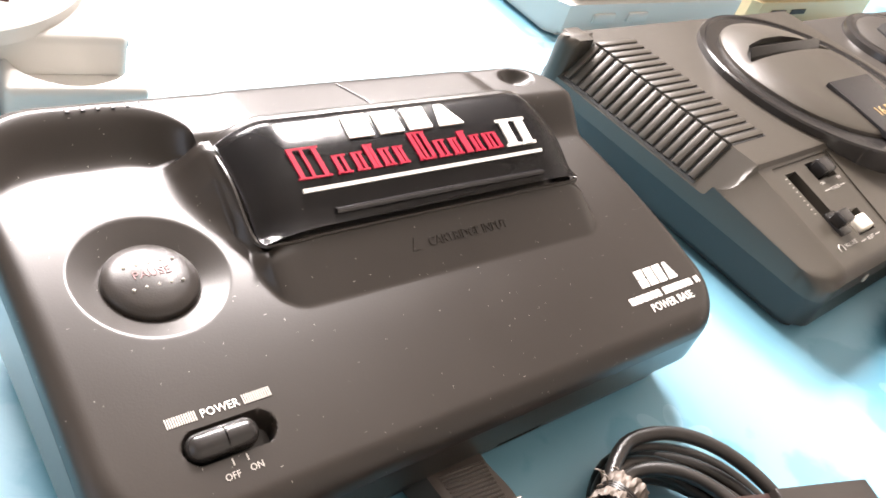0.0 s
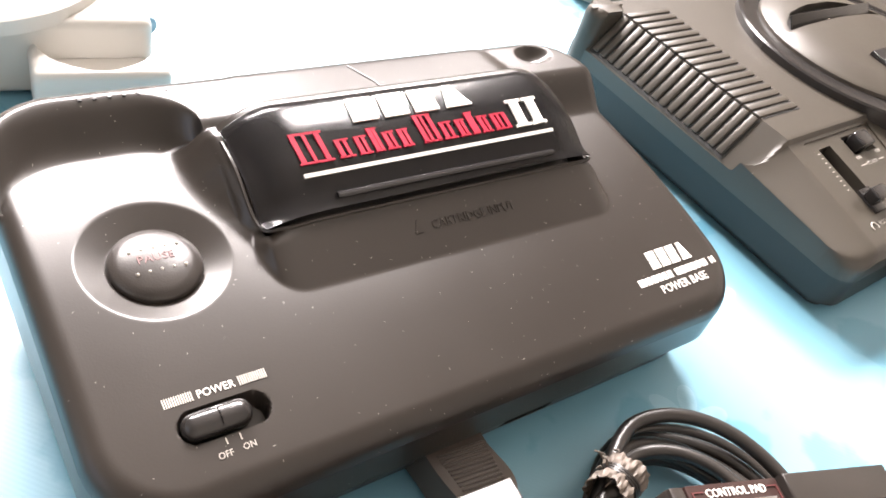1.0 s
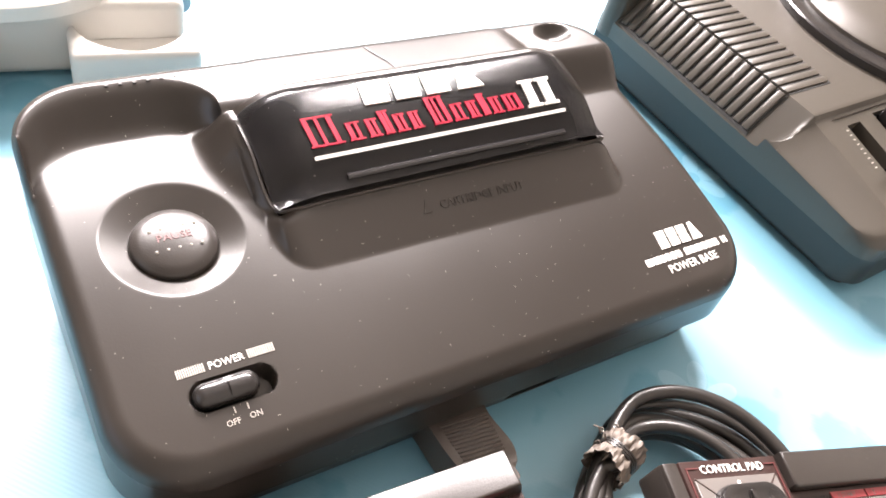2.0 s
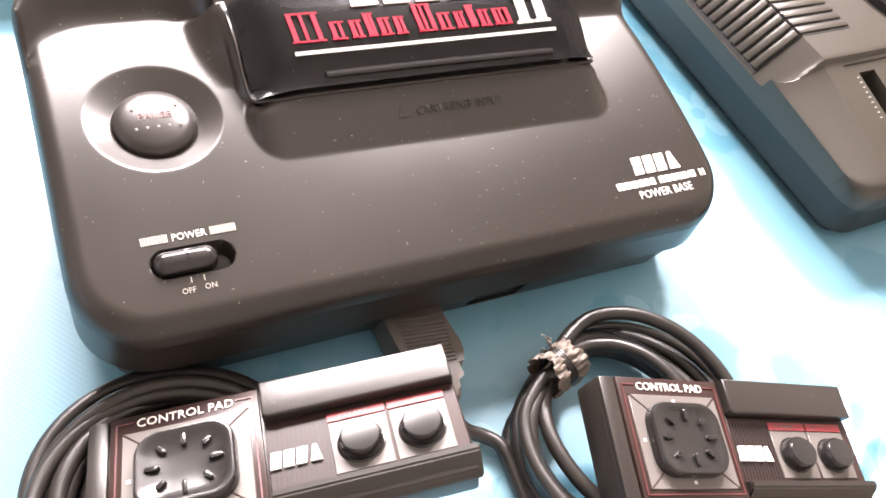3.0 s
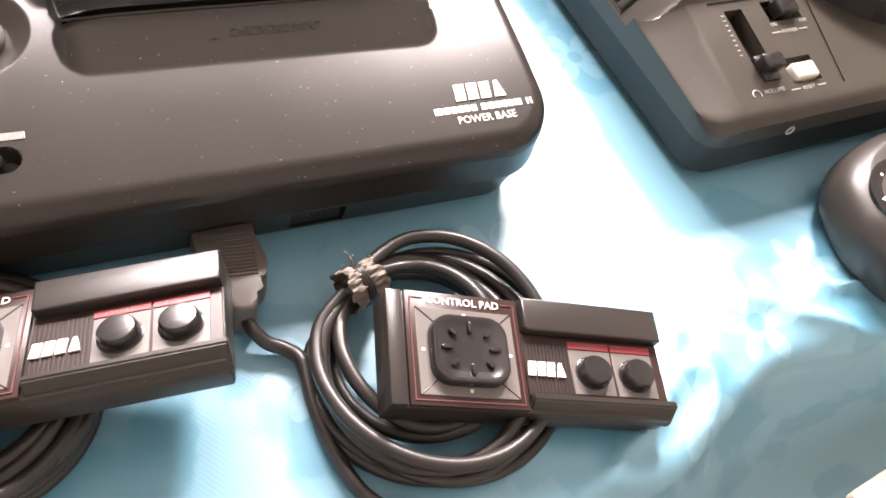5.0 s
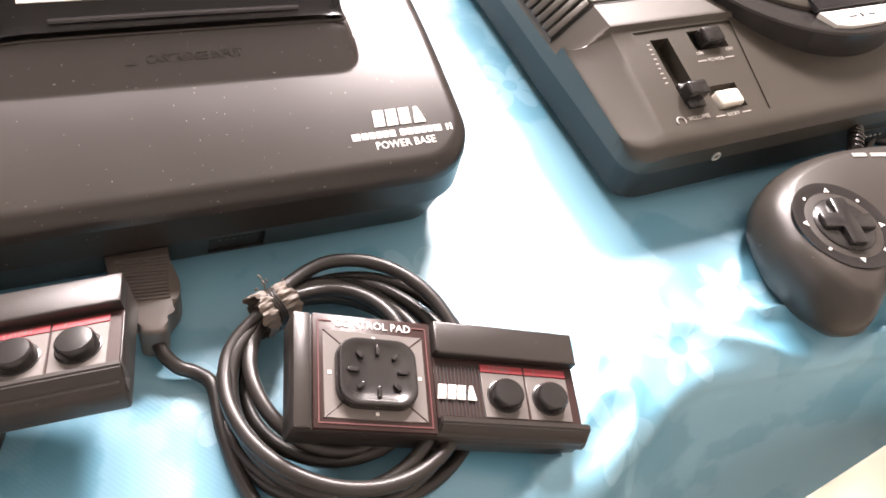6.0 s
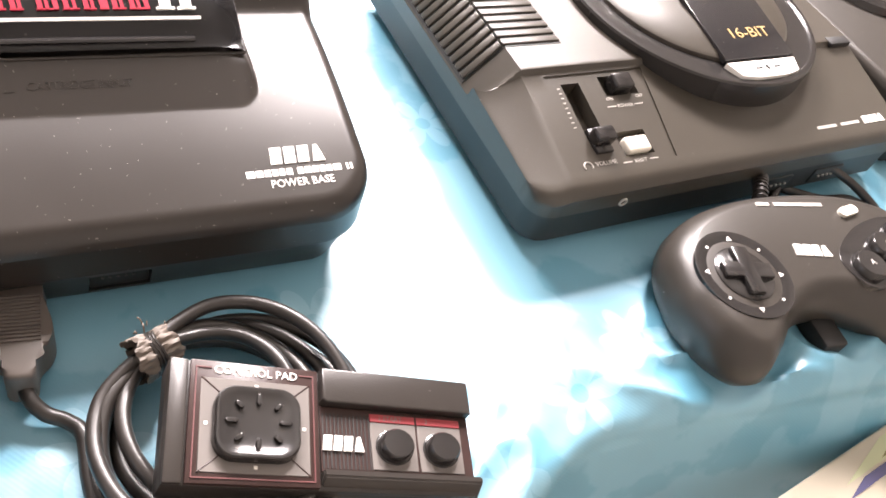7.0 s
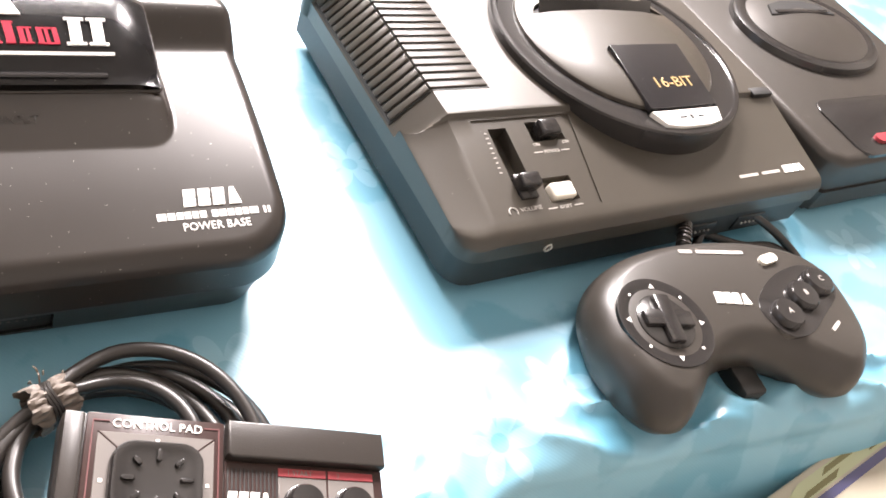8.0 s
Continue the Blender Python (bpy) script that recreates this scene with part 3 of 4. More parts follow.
# ---- controller plug in the console ----
def build_plug():
    ob = thing("controller_plug", (0.12, -0.34, 0.0), "grey-brown ribbed controller plug in the console's port", "plug")
    side = [(-0.02, 0.02), (-0.015, -0.16), (0.01, -0.30), (0.045, -0.38), (0.085, -0.42), (0.095, -0.51), (0.185, -0.515), (0.20, -0.43), (0.24, -0.375), (0.255, -0.30), (0.225, -0.17), (0.20, 0.02)]
    out = [(p.x, p.y) for p in spline([(x, y, 0) for x, y in side], 4, True)]
    part("shell", prism(out, 0.03, 0.2, 0.02), RIB, ob)
    bm = bmesh.new()
    for i in range(13):
        y = -0.165 - i * 0.0165
        box(0.02 + 0.003 * i, 0.215, y - 0.0045, y + 0.0045, 0.195, 0.207, 0.002, 1, bm=bm)
    part("grip_rib", bm, RIB, ob)
    return ob


build_plug()

# ---- pads ----
PAD_ONE = (-0.482, -0.680, 0.178), (-10.5, -11.5, -2.7)


def build_pad(at, turn, label):
    """A flat two-button pad, drawn round its middle: 1.13 long, 0.45 deep."""
    ob = thing("control_pad", at, label, "game controller", "control pads", turn=turn, local=True)
    ob.scale = (1.045, 1.03, 1.0)
    hx, hy, h = 0.565, 0.226, 0.20
    part("body", box(-hx, hx, -hy, hy, 0.06, h, 0.014, 2), PADP, ob)
    part("side_strip", box(-hx + 0.004, -hx + 0.066, -hy + 0.004, hy - 0.004, h - 0.02, h + 0.014, 0.008), PADP, ob)
    sx0, sx1 = -hx + 0.072, -0.045
    part("square_plate", box(sx0, sx1, -hy + 0.005, hy - 0.005, h - 0.02, h + 0.016, 0.004), BROWN, ob, "dark brown printed square plate")
    gx0, gx1, gy0, gy1 = sx0 + 0.036, sx1 - 0.034, -hy + 0.042, hy - 0.072
    part("grey_field", box(gx0, gx1, gy0, gy1, h, h + 0.020, 0.002, 1), GREYP, ob)
    z = h + 0.018
    for q0, q1, q2, q3 in ((sx0 + 0.016, sx1 - 0.016, -hy + 0.022, -hy + 0.027), (sx0 + 0.016, sx0 + 0.021, -hy + 0.027, hy - 0.036), (sx1 - 0.021, sx1 - 0.016, -hy + 0.027, hy - 0.036),
                           (sx0 + 0.016, sx0 + 0.07, hy - 0.036, hy - 0.031), (sx1 - 0.07, sx1 - 0.016, hy - 0.036, hy - 0.031)):
        part("maroon_line", box(q0, q1, q2, q3, z - 0.004, z + 0.0015), MAROON, ob)
    cx, cy = (gx0 + gx1) / 2, (gy0 + gy1) / 2
    px, py = (gx1 - gx0) / 2, (gy1 - gy0) / 2
    for kx in (-1, 1):
        for ky in (-1, 1):
            part("diagonal_line", tube([Vector((cx + kx * px, cy + ky * py, z + 0.001)), Vector((cx + kx * (px - 0.07), cy + ky * (py - 0.06), z + 0.001))], 0.0035, 5, raw=True), BROWN, ob)
    part("name_plate", glyphs("CONTROL PAD", 0.043, Matrix.Translation((cx, hy - 0.054, h + 0.018)), 0.002, 0.98), WHITE, ob)
    base = rrect(-0.148, 0.148, -0.132, 0.132, 0.075, 8)
    bm = bmesh.new()
    rows = [[bm.verts.new((cx + x * k, cy + y * k, h + z)) for x, y in base] for k, z in ((1.0, 0.0), (1.0, 0.042), (0.985, 0.055), (0.95, 0.063), (0.89, 0.064), (0.80, 0.058), (0.6, 0.053), (0.3, 0.050))]
    for ra, rb in zip(rows, rows[1:]):
        for i in range(len(base)):
            bm.faces.new((ra[i - 1], ra[i], rb[i], rb[i - 1]))
    bm.faces.new(rows[-1])
    d = part("direction_pad", bm, SATIN, ob, "glossy black rounded square direction pad", 40)
    for i in range(8):
        a = radians(45 * i)
        wide, rr = ((0.045, 0.092) if i % 2 == 0 else (0.036, 0.094))
        bm = prism(stadium(0, 0, wide, 0.015, 5), 0.046, 0.066, 0.005, 2)
        bm.transform(Matrix.Translation((cx + rr * math.cos(a), cy + rr * 0.88 * math.sin(a), h)) @ Matrix.Rotation(a, 4, "Z"))
        part("direction_ridge", bm, SATIN, d)
    for i in range(4):
        a = radians(90 * i)
        part("white_tick", bars([(-0.006, 0.006, -0.006, 0.006)], Matrix.Translation((cx + 0.168 * math.cos(a), cy + 0.147 * math.sin(a), h + 0.0205)), 0.0015), WHITE, ob)
    # right half: two proud bars and a sunk plate between them
    part("upper_bar", prism([(-0.038, 0.098), (-0.02, 0.088), (hx - 0.004, 0.088), (hx - 0.004, hy - 0.004), (-0.038, hy - 0.004)], h - 0.02, h + 0.048, 0.008), PADP, ob, "worn charcoal bar")
    bm = prism([(-0.160, 0.040), (-0.185, 0.038), (-0.230, -0.03), (-0.230, -0.06), (-0.160, -0.06)], -0.038, hx + 0.012, 0.0)
    bm.transform(Matrix.Translation((0, 0, h)) @ Matrix(((0, 0, 1, 0), (1, 0, 0, 0), (0, 1, 0, 0), (0, 0, 0, 1))))
    bmesh.ops.bevel(bm, geom=bm.edges[:], offset=0.006, segments=2, affect="EDGES")
    part("lower_bar", bm, PADP, ob, "bevelled lower bar")
    part("button_plate", box(-0.038, hx - 0.006, -hy + 0.068, 0.086, h - 0.02, h + 0.006, 0.002, 1), BROWN, ob)
    for i in range(13):
        x = -0.03 + i * 0.0145
        part("grille_line", box(x, x + 0.005, -hy + 0.08, 0.06, h, h + 0.008), DARK, ob)
    put_mark(mark(0.155, 0.056, Matrix.Translation((0.048, -0.054, h + 0.012))), WHITE, ob)
    for i, x in enumerate((0.242, 0.430)):
        part("button_field", box(x - 0.09, x + 0.09, -hy + 0.082, 0.036, h, h + 0.010, 0.002, 1), GREYP, ob)
        part("red_strip", box(x - 0.09, x + 0.09, 0.040, 0.070, h, h + 0.010, 0.001, 1), REDP, ob)
        part("strip_word", glyphs("1 START" if i == 0 else "2", 0.026, Matrix.Translation((x - (0.01 if i == 0 else 0.05), 0.046, h + 0.010)), 0.001), GREYP, ob)
        bm = lathe([(0.074, 0.0), (0.074, 0.012), (0.068, 0.014), (0.064, 0.048), (0.056, 0.058), (0.03, 0.060), (0.004, 0.060)], x, -0.056, 1.0, 0.92)
        bm.transform(Matrix.Translation((0, 0, h)))
        part("round_button", bm, SATIN, ob, "worn black round button", 40)
    return ob


build_pad(PAD_ONE[0], PAD_ONE[1], "black two-button control pad with worn print on coiled cable")
build_pad((1.140, -0.908, 0.061), (4.0, 10.0, -8.8), "black two-button control pad resting on a tied cable coil")

# ---- cable coil with a tie ----
def build_coil():
    ob = thing("cable_coil", (0.7, -0.8, 0.0), "black rubber cable wound in loops and tied with aged paper", "cable")
    R = 0.029
    loops = [(0.875, -0.77, 0.525, 0.51, 0.04, 4), (0.83, -0.79, 0.44, 0.49, 0.10, 2), (0.86, -0.76, 0.48, 0.45, 0.05, -3), (0.79, -0.80, 0.40, 0.46, 0.16, 1), (0.80, -0.74, 0.36, 0.38, 0.10, -2), (0.79, -0.82, 0.43, 0.45, 0.05, 3), (0.84, -0.78, 0.47, 0.50, 0.20, 2), (0.78, -0.74, 0.31, 0.36, 0.17, -5)]
    for n, (cx, cy, ax, ay, z, tw) in enumerate(loops):
        pts = []
        for i in range(20):
            a = 2 * math.pi * i / 20
            # loops draw together at the tie
            k = math.exp(-((math.atan2(math.sin(a - radians(128)), math.cos(a - radians(128)))) / 0.40) ** 2)
            p = Vector((cx + ax * math.cos(a + radians(tw)), cy + ay * math.sin(a + radians(tw)), z + 0.03 * math.sin(2 * a + n)))
            q = Vector((0.605 + 0.012 * (n % 3 - 1), -0.475 + 0.045 * (n % 3 - 1), 0.12 + 0.06 * (n // 3) + 0.012 * (n % 2)))
            pts.append(p.lerp(q, 0.9 * k))
        part("cable_loop", tube(pts, R, 10, 4, True), CABLE, ob)
    part("cable_tail", tube([(0.145, -0.47, 0.11), (0.165, -0.545, 0.09), (0.215, -0.60, 0.06), (0.28, -0.63, 0.045), (0.335, -0.70, 0.05), (0.35, -0.90, 0.05), (0.40, -1.12, 0.05), (0.50, -1.30, 0.05), (0.72, -1.42, 0.06)], R, 10, 6), CABLE, ob)
    rnd = random.Random(4)
    along = Vector((-0.37, 0.93, 0))
    across = Vector((0.93, 0.37, 0))
    mid = Vector((0.598, -0.485, 0.205))

    def wrap(u, a):
        """Crumpled wrap round the cables, drawn in at its middle and flaring to ragged ends."""
        pinch = 1 - 0.14 * math.exp(-(u / 0.022) ** 2)
        fold = 0.003 * math.sin(9 * a + 14 * u) + 0.003 * math.sin(17 * a - 31 * u) + 0.002 * math.sin(29 * a + 75 * u)
        end = u * (1 + 0.16 * math.sin(3 * a + 1) + 0.10 * math.sin(8 * a))
        return mid + across * end + along * (0.080 * pinch + fold) * math.cos(a) + Vector((0, 0, (0.096 * pinch + fold) * math.sin(a)))
    bm = sheet(lin(-0.075, 0.075, 24), lin(0.0, 2 * math.pi, 110), wrap)
    bmesh.ops.remove_doubles(bm, verts=bm.verts[:], dist=0.0005)
    bmesh.ops.solidify(bm, geom=bm.faces[:], thickness=0.004)
    part("tie_wrap", bm, TIE, ob, "crumpled aged paper wrap", 35)
    for k in range(3):
        pts = [mid + across * (0.012 * (k - 1) + 0.006 * math.sin(3 * a)) + along * 0.078 * math.cos(a) + Vector((0, 0, 0.092 * math.sin(a))) for a in lin(0, 6.0, 14)]
        part("tie_strand", tube(pts, 0.007, 6, 4), CABLE, ob)
    for i in range(9):
        o = Vector((0.53 + rnd.uniform(0, 0.12), -0.43 + rnd.uniform(-0.06, 0.04), 0.27))
        d = Vector((rnd.uniform(-0.07, 0.02), rnd.uniform(-0.02, 0.04), rnd.uniform(-0.02, 0.02)))
        part("tie_fibre", tube([o, o + d * 0.5 + Vector((0, 0, 0.015)), o + d], 0.0035, 5, 4), TIE, ob)
    return ob


build_coil()


def build_coil_two():
    ob = thing("cable_coil", (-0.6, -0.75, 0.0), "black rubber cable looped under a control pad", "cable")
    R = 0.029
    rnd = random.Random(9)
    sets = [(-0.82 + rnd.uniform(-0.05, 0.05), -0.65 + rnd.uniform(-0.05, 0.05), 0.44 - 0.045 * (n % 4) + rnd.uniform(-0.02, 0.02), 0.42 - 0.04 * (n % 4), 0.045 + 0.05 * (n // 4) + rnd.uniform(0, 0.015)) for n in range(15)]
    for n, (cx, cy, ax, ay, z) in enumerate(sets):
        pts = [Vector((cx + ax * math.cos(2 * math.pi * i / 18), cy + ay * math.sin(2 * math.pi * i / 18), z + 0.02 * math.sin(4 * math.pi * i / 18 + n))) for i in range(18)]
        part("cable_loop", tube(pts, R, 10, 4, True), CABLE, ob)
    return ob


build_coil_two()

# ---- the second console, with a round lid ----
MDA = 8.5


def build_disc_console():
    ob = thing("game_console", (2.42, 0.0, 0), "charcoal plastic game console with a round lid and side vents", "game console", turn=(0, 0, MDA), local=True)
    W, D = 2.88, 2.14
    # lower hull, wider at its top
    hull = [(0.0, 0.13), (0.01, 0.08), (0.038, 0.038), (0.08, 0.01), (0.13, 0.0), (W - 0.06, 0.0), (W, 0.06), (W, D), (0.0, D)]
    part("lower_shell", prism(hull, 0.02, 0.26, 0.0, foot=0.06), BASEP, ob)
    zd, zf, zl, step = 0.60, 0.572, 0.420, 0.72

    def up(x, y):
        """Upper shell: flat deck behind, a lower sloping panel in front, and a bevelled side on the left."""
        front = zl + (zf - zl) * min(1, max(0, y / step))
        wall = smooth01((y - step + 0.012) / 0.024)
        z = front + (zd - front) * wall
        if x < 0.20:
            z -= 0.235 * (1 - x / 0.20) * (0.16 + 0.40 * min(1.0, y / 0.70) + 0.44 * smooth01((y - 0.71) / 0.03))
        if y < 0.06:
            z -= 0.05 * (1 - y / 0.06) ** 2
        yy = y
        if x < 0.13:
            y0 = 0.13 * (1 - math.sqrt(max(0.0, 1 - (1 - x / 0.13) ** 2)))
            yy = y0 + (D - y0) * y / D
        return Vector((x - 0.01, yy - 0.005, z))
    xs = [0.0, 0.006, 0.015, 0.03, 0.06, 0.09, 0.13, 0.17, 0.20, 0.22, 0.3] + lin(0.5, W - 0.05, 12) + [W]
    ys = [0, 0.012, 0.025, 0.04, 0.06, 0.1, 0.3, 0.5, 0.6, 0.705, 0.712, 0.72, 0.728, 0.735, 0.755, 0.78, 0.81, 0.85, 0.9, 1.3, 1.7, 2.0, D]
    bm = sheet(xs, ys, up)
    rim = [e for e in bm.edges if e.is_boundary]
    ex = bmesh.ops.extrude_edge_only(bm, edges=rim)
    for g in ex["geom"]:
        if isinstance(g, bmesh.types.BMVert):
            g.co.z = 0.265
    bmesh.ops.contextual_create(bm, geom=[g for g in ex["geom"] if isinstance(g, bmesh.types.BMEdge)])
    tilt = math.atan((zf - zl) / step)
    fp = lambda x, y, dz=0.0: Matrix.Translation((x, y, zl + (zf - zl) * y / step + dz)) @ Matrix.Rotation(tilt, 4, "X")

    def well(x, y, w, d, deep):
        b = box(-w / 2, w / 2, -d / 2, d / 2, -deep, 0.2)
        b.transform(fp(x, y))
        return b
    inset = prism([(0.325, 0.69), (1.005, 0.69), (0.925, 0.115), (0.262, 0.115)], 0.0, 0.2)
    inset.transform(Matrix.Translation((0, 0, zl - 0.008)))
    for v in inset.verts:
        v.co.z += (zf - zl) * v.co.y / step
    bm = cut(bm, [inset, well(0.475, 0.43, 0.12, 0.42, 0.10), well(0.79, 0.595, 0.23, 0.13, 0.06), well(0.70, 0.235, 0.20, 0.15, 0.06)])
    part("upper_shell", bm, SHELL, ob, "charcoal upper shell with worn edges", 25)
    part("rear_corner", prism(rrect(-0.03, 0.24, D - 0.14, D + 0.01, 0.07), 0.26, zd + 0.02, 0.05), SHELL, ob, "", 50)
    # side vents
    n = 17
    ang = math.atan2(0.235, 0.20)
    mid = (0.088, zd - 0.118)
    for i in range(n):
        y = 0.94 + i * (1.02 / (n - 1))
        bm = box(0.180, 0.555, y - 0.022, y + 0.022, zd - 0.02, zd + 0.014, 0.006, 2)
        m = Matrix.Translation((mid[0], y, mid[1])) @ Matrix.Rotation(-ang, 4, "Y")
        box(-0.120, 0.145, -0.022, 0.022, -0.02, 0.014, 0.006, 2, bm=bm, m=m)
        part("vent_rib", bm, SHELL, ob, "", 40)
    # near-black sheets paint the gaps between ribs as shade; no recess is cut
    part("vent_gap_shade", box(0.19, 0.562, 0.905, 1.995, zd - 0.01, zd + 0.003), DARK, ob)
    part("vent_gap_shade", box(-0.140, 0.145, 0.905, 1.995, -0.01, 0.003, m=Matrix.Translation((mid[0], 0, mid[1])) @ Matrix.Rotation(-ang, 4, "Y")), DARK, ob)
    # controls
    bm = box(-0.055, 0.055, -0.11, 0.04, -0.08, 0.012, 0.008, 2)
    box(-0.06, 0.066, -0.07, 0.012, 0.0, 0.075, 0.014, 3, bm=bm)
    bm.transform(fp(0.475, 0.305))
    part("volume_slider", bm, SATIN, ob, "black volume slider", 40)
    bm = box(-0.06, 0.07, -0.05, 0.05, -0.05, 0.045, 0.016, 3)
    bm.transform(fp(0.795, 0.598))
    part("power_switch", bm, SATIN, ob, "black power switch", 40)
    bm = box(-0.078, 0.078, -0.055, 0.04, -0.05, 0.018, 0.016, 3)
    bm.transform(fp(0.70, 0.226))
    part("reset_button", bm, CREAM, ob, "cream reset button", 40)
    for word, size, x, y in (("VOLUME", 0.036, 0.455, 0.135), ("RESET", 0.032, 0.68, 0.118), ("POWER", 0.032, 0.77, 0.455), ("ON", 0.030, 0.685, 0.505), ("OFF", 0.030, 0.895, 0.505)):
        part("printed_word", glyphs(word, size, fp(x, y, -0.006), 0.001), GREYT, ob)
    for x, y in ((0.59, 0.129), (0.77, 0.129), (0.675, 0.466), (0.865, 0.466)):
        part("printed_line", bars([(-0.03, 0.03, -0.003, 0.003)], fp(x, y, -0.006), 0.001), GREYT, ob)
    for i in range(9):
        part("scale_tick", bars([(-0.009, 0.009, -0.003, 0.003)], fp(0.388 - 0.002 * i, 0.61 - 0.03 * i, -0.006), 0.001), GREYT, ob)
    arc = [fp(0.335, 0.140, -0.005) @ Vector((0.026 * math.cos(radians(a)), 0.026 * math.sin(radians(a)), 0)) for a in range(-30, 211, 20)]
    part("headphone_sign", tube(arc, 0.004, 5, raw=True), GREYT, ob)
    # front right print
    for x in (2.19, 2.41):
        part("name_bar", bars([(-0.09, 0.09, -0.010, 0.010)], fp(x, 0.135, 0.002), 0.001), GREYT, ob)
    put_mark(mark(0.21, 0.054, fp(2.645, 0.14, 0.002)), WHITE, ob)
    part("step_notch", box(2.66, W - 0.02, step - 0.03, step + 0.04, zf, zd + 0.004, 0.004), DARK, ob)
    # round lid
    cx, cy, r = 1.75, 1.215, 0.86
    ring = [(r + 0.02, 0.40), (r + 0.016, zd + 0.044), (r + 0.006, zd + 0.055), (r - 0.018, zd + 0.055), (r - 0.030, zd + 0.042), (r - 0.10, zd + 0.036), (r - 0.17, zd + 0.036)]
    part("lid_ring", lathe(ring, cx, cy, n=96), SATIN, ob, "glossy dark ring round the lid", 35)
    # flat-topped disc inside the ring, a little off its middle
    disc = [(0.70, zd + 0.03), (0.696, zd + 0.056), (0.675, zd + 0.070), (0.45, zd + 0.104), (0.2, zd + 0.119), (0.01, zd + 0.124)]
    bm = lathe(disc, cx + 0.0, cy + 0.04, n=96)
    lens = [(cx - 0.56, cy + 0.255), (cx + 0.62, cy + 0.255), (cx + 0.56, cy + 0.33), (cx + 0.40, cy + 0.42), (cx + 0.18, cy + 0.46), (cx - 0.10, cy + 0.46), (cx - 0.34, cy + 0.42), (cx - 0.50, cy + 0.33)]
    bm = cut(bm, [prism(lens, zd + 0.05, zd + 0.3)])
    part("round_lid", bm, SHELL, ob, "matt charcoal domed round lid", 35)
    part("cartridge_slot", prism([(x, y) for x, y in lens], zd + 0.045, zd + 0.056), DARK, ob, "dark cartridge slot")
    bm = box(-0.50, 0.50, -0.005, 0.005, -0.045, 0.055, 0.004)
    bm.transform(Matrix.Translation((cx + 0.03, cy + 0.315, zd + 0.085)) @ Matrix.Rotation(radians(-35), 4, "X"))
    part("slot_flap", bm, SATIN, ob)
    lt = Matrix.Translation((cx + 0.06, cy - 0.40, zd + 0.108)) @ Matrix.Rotation(radians(7), 4, "X")
    bm = prism([(-0.30, 0.26), (0.30, 0.26), (0.27, -0.26), (-0.31, -0.26)], -0.03, 0.006, 0.004)
    bm.transform(lt)
    wn = part("badge_plate", bm, GLOSS, ob, "glossy black plate on the lid")
    part("badge_words", glyphs("16-BIT", 0.115, lt @ Matrix.Translation((0.02, -0.105, 0.008)), 0.002, 1.12), GOLD, wn, "gold printed words")
    bm = prism([(-0.29, -0.02), (0.29, -0.02), (0.24, -0.13), (0.12, -0.155), (-0.12, -0.155), (-0.24, -0.13)], -0.03, 0.006, 0.004)
    bm.transform(Matrix.Translation((cx + 0.04, cy - 0.655, zd + 0.066)) @ Matrix.Rotation(radians(3), 4, "X"))
    st = part("pale_strip", bm, WHITE, ob, "pale plate with a few dark marks")
    part("strip_mark", bars([(-0.1, -0.04, -0.09, -0.075), (-0.01, 0.015, -0.1, -0.065), (0.06, 0.11, -0.09, -0.075)], Matrix.Translation((cx + 0.04, cy - 0.655, zd + 0.0725)) @ Matrix.Rotation(radians(3), 4, "X"), 0.001), DARK, st)
    # jack and ports in front
    b = lathe([(0.028, 0), (0.028, 0.012), (0.018, 0.012), (0.018, 0.0)], n=20, cap=False)
    b.transform(Matrix.Translation((0.545, 0.0, 0.29)) @ Matrix.Rotation(radians(90), 4, "X"))
    part("headphone_jack", b, GREYT, ob, "pale ring round the headphone jack")
    for x in (1.82, 2.30):
        part("controller_port", box(x - 0.14, x + 0.14, -0.012, 0.1, 0.10, 0.22, 0.012), DARK, ob)
        bm = bmesh.new()
        for i in range(5):
            box(x - 0.08 + 0.04 * i - 0.006, x - 0.08 + 0.04 * i + 0.006, -0.022, -0.008, 0.16, 0.172, bm=bm)
        part("pin", bm, GREYT, ob)
    return ob


build_disc_console()

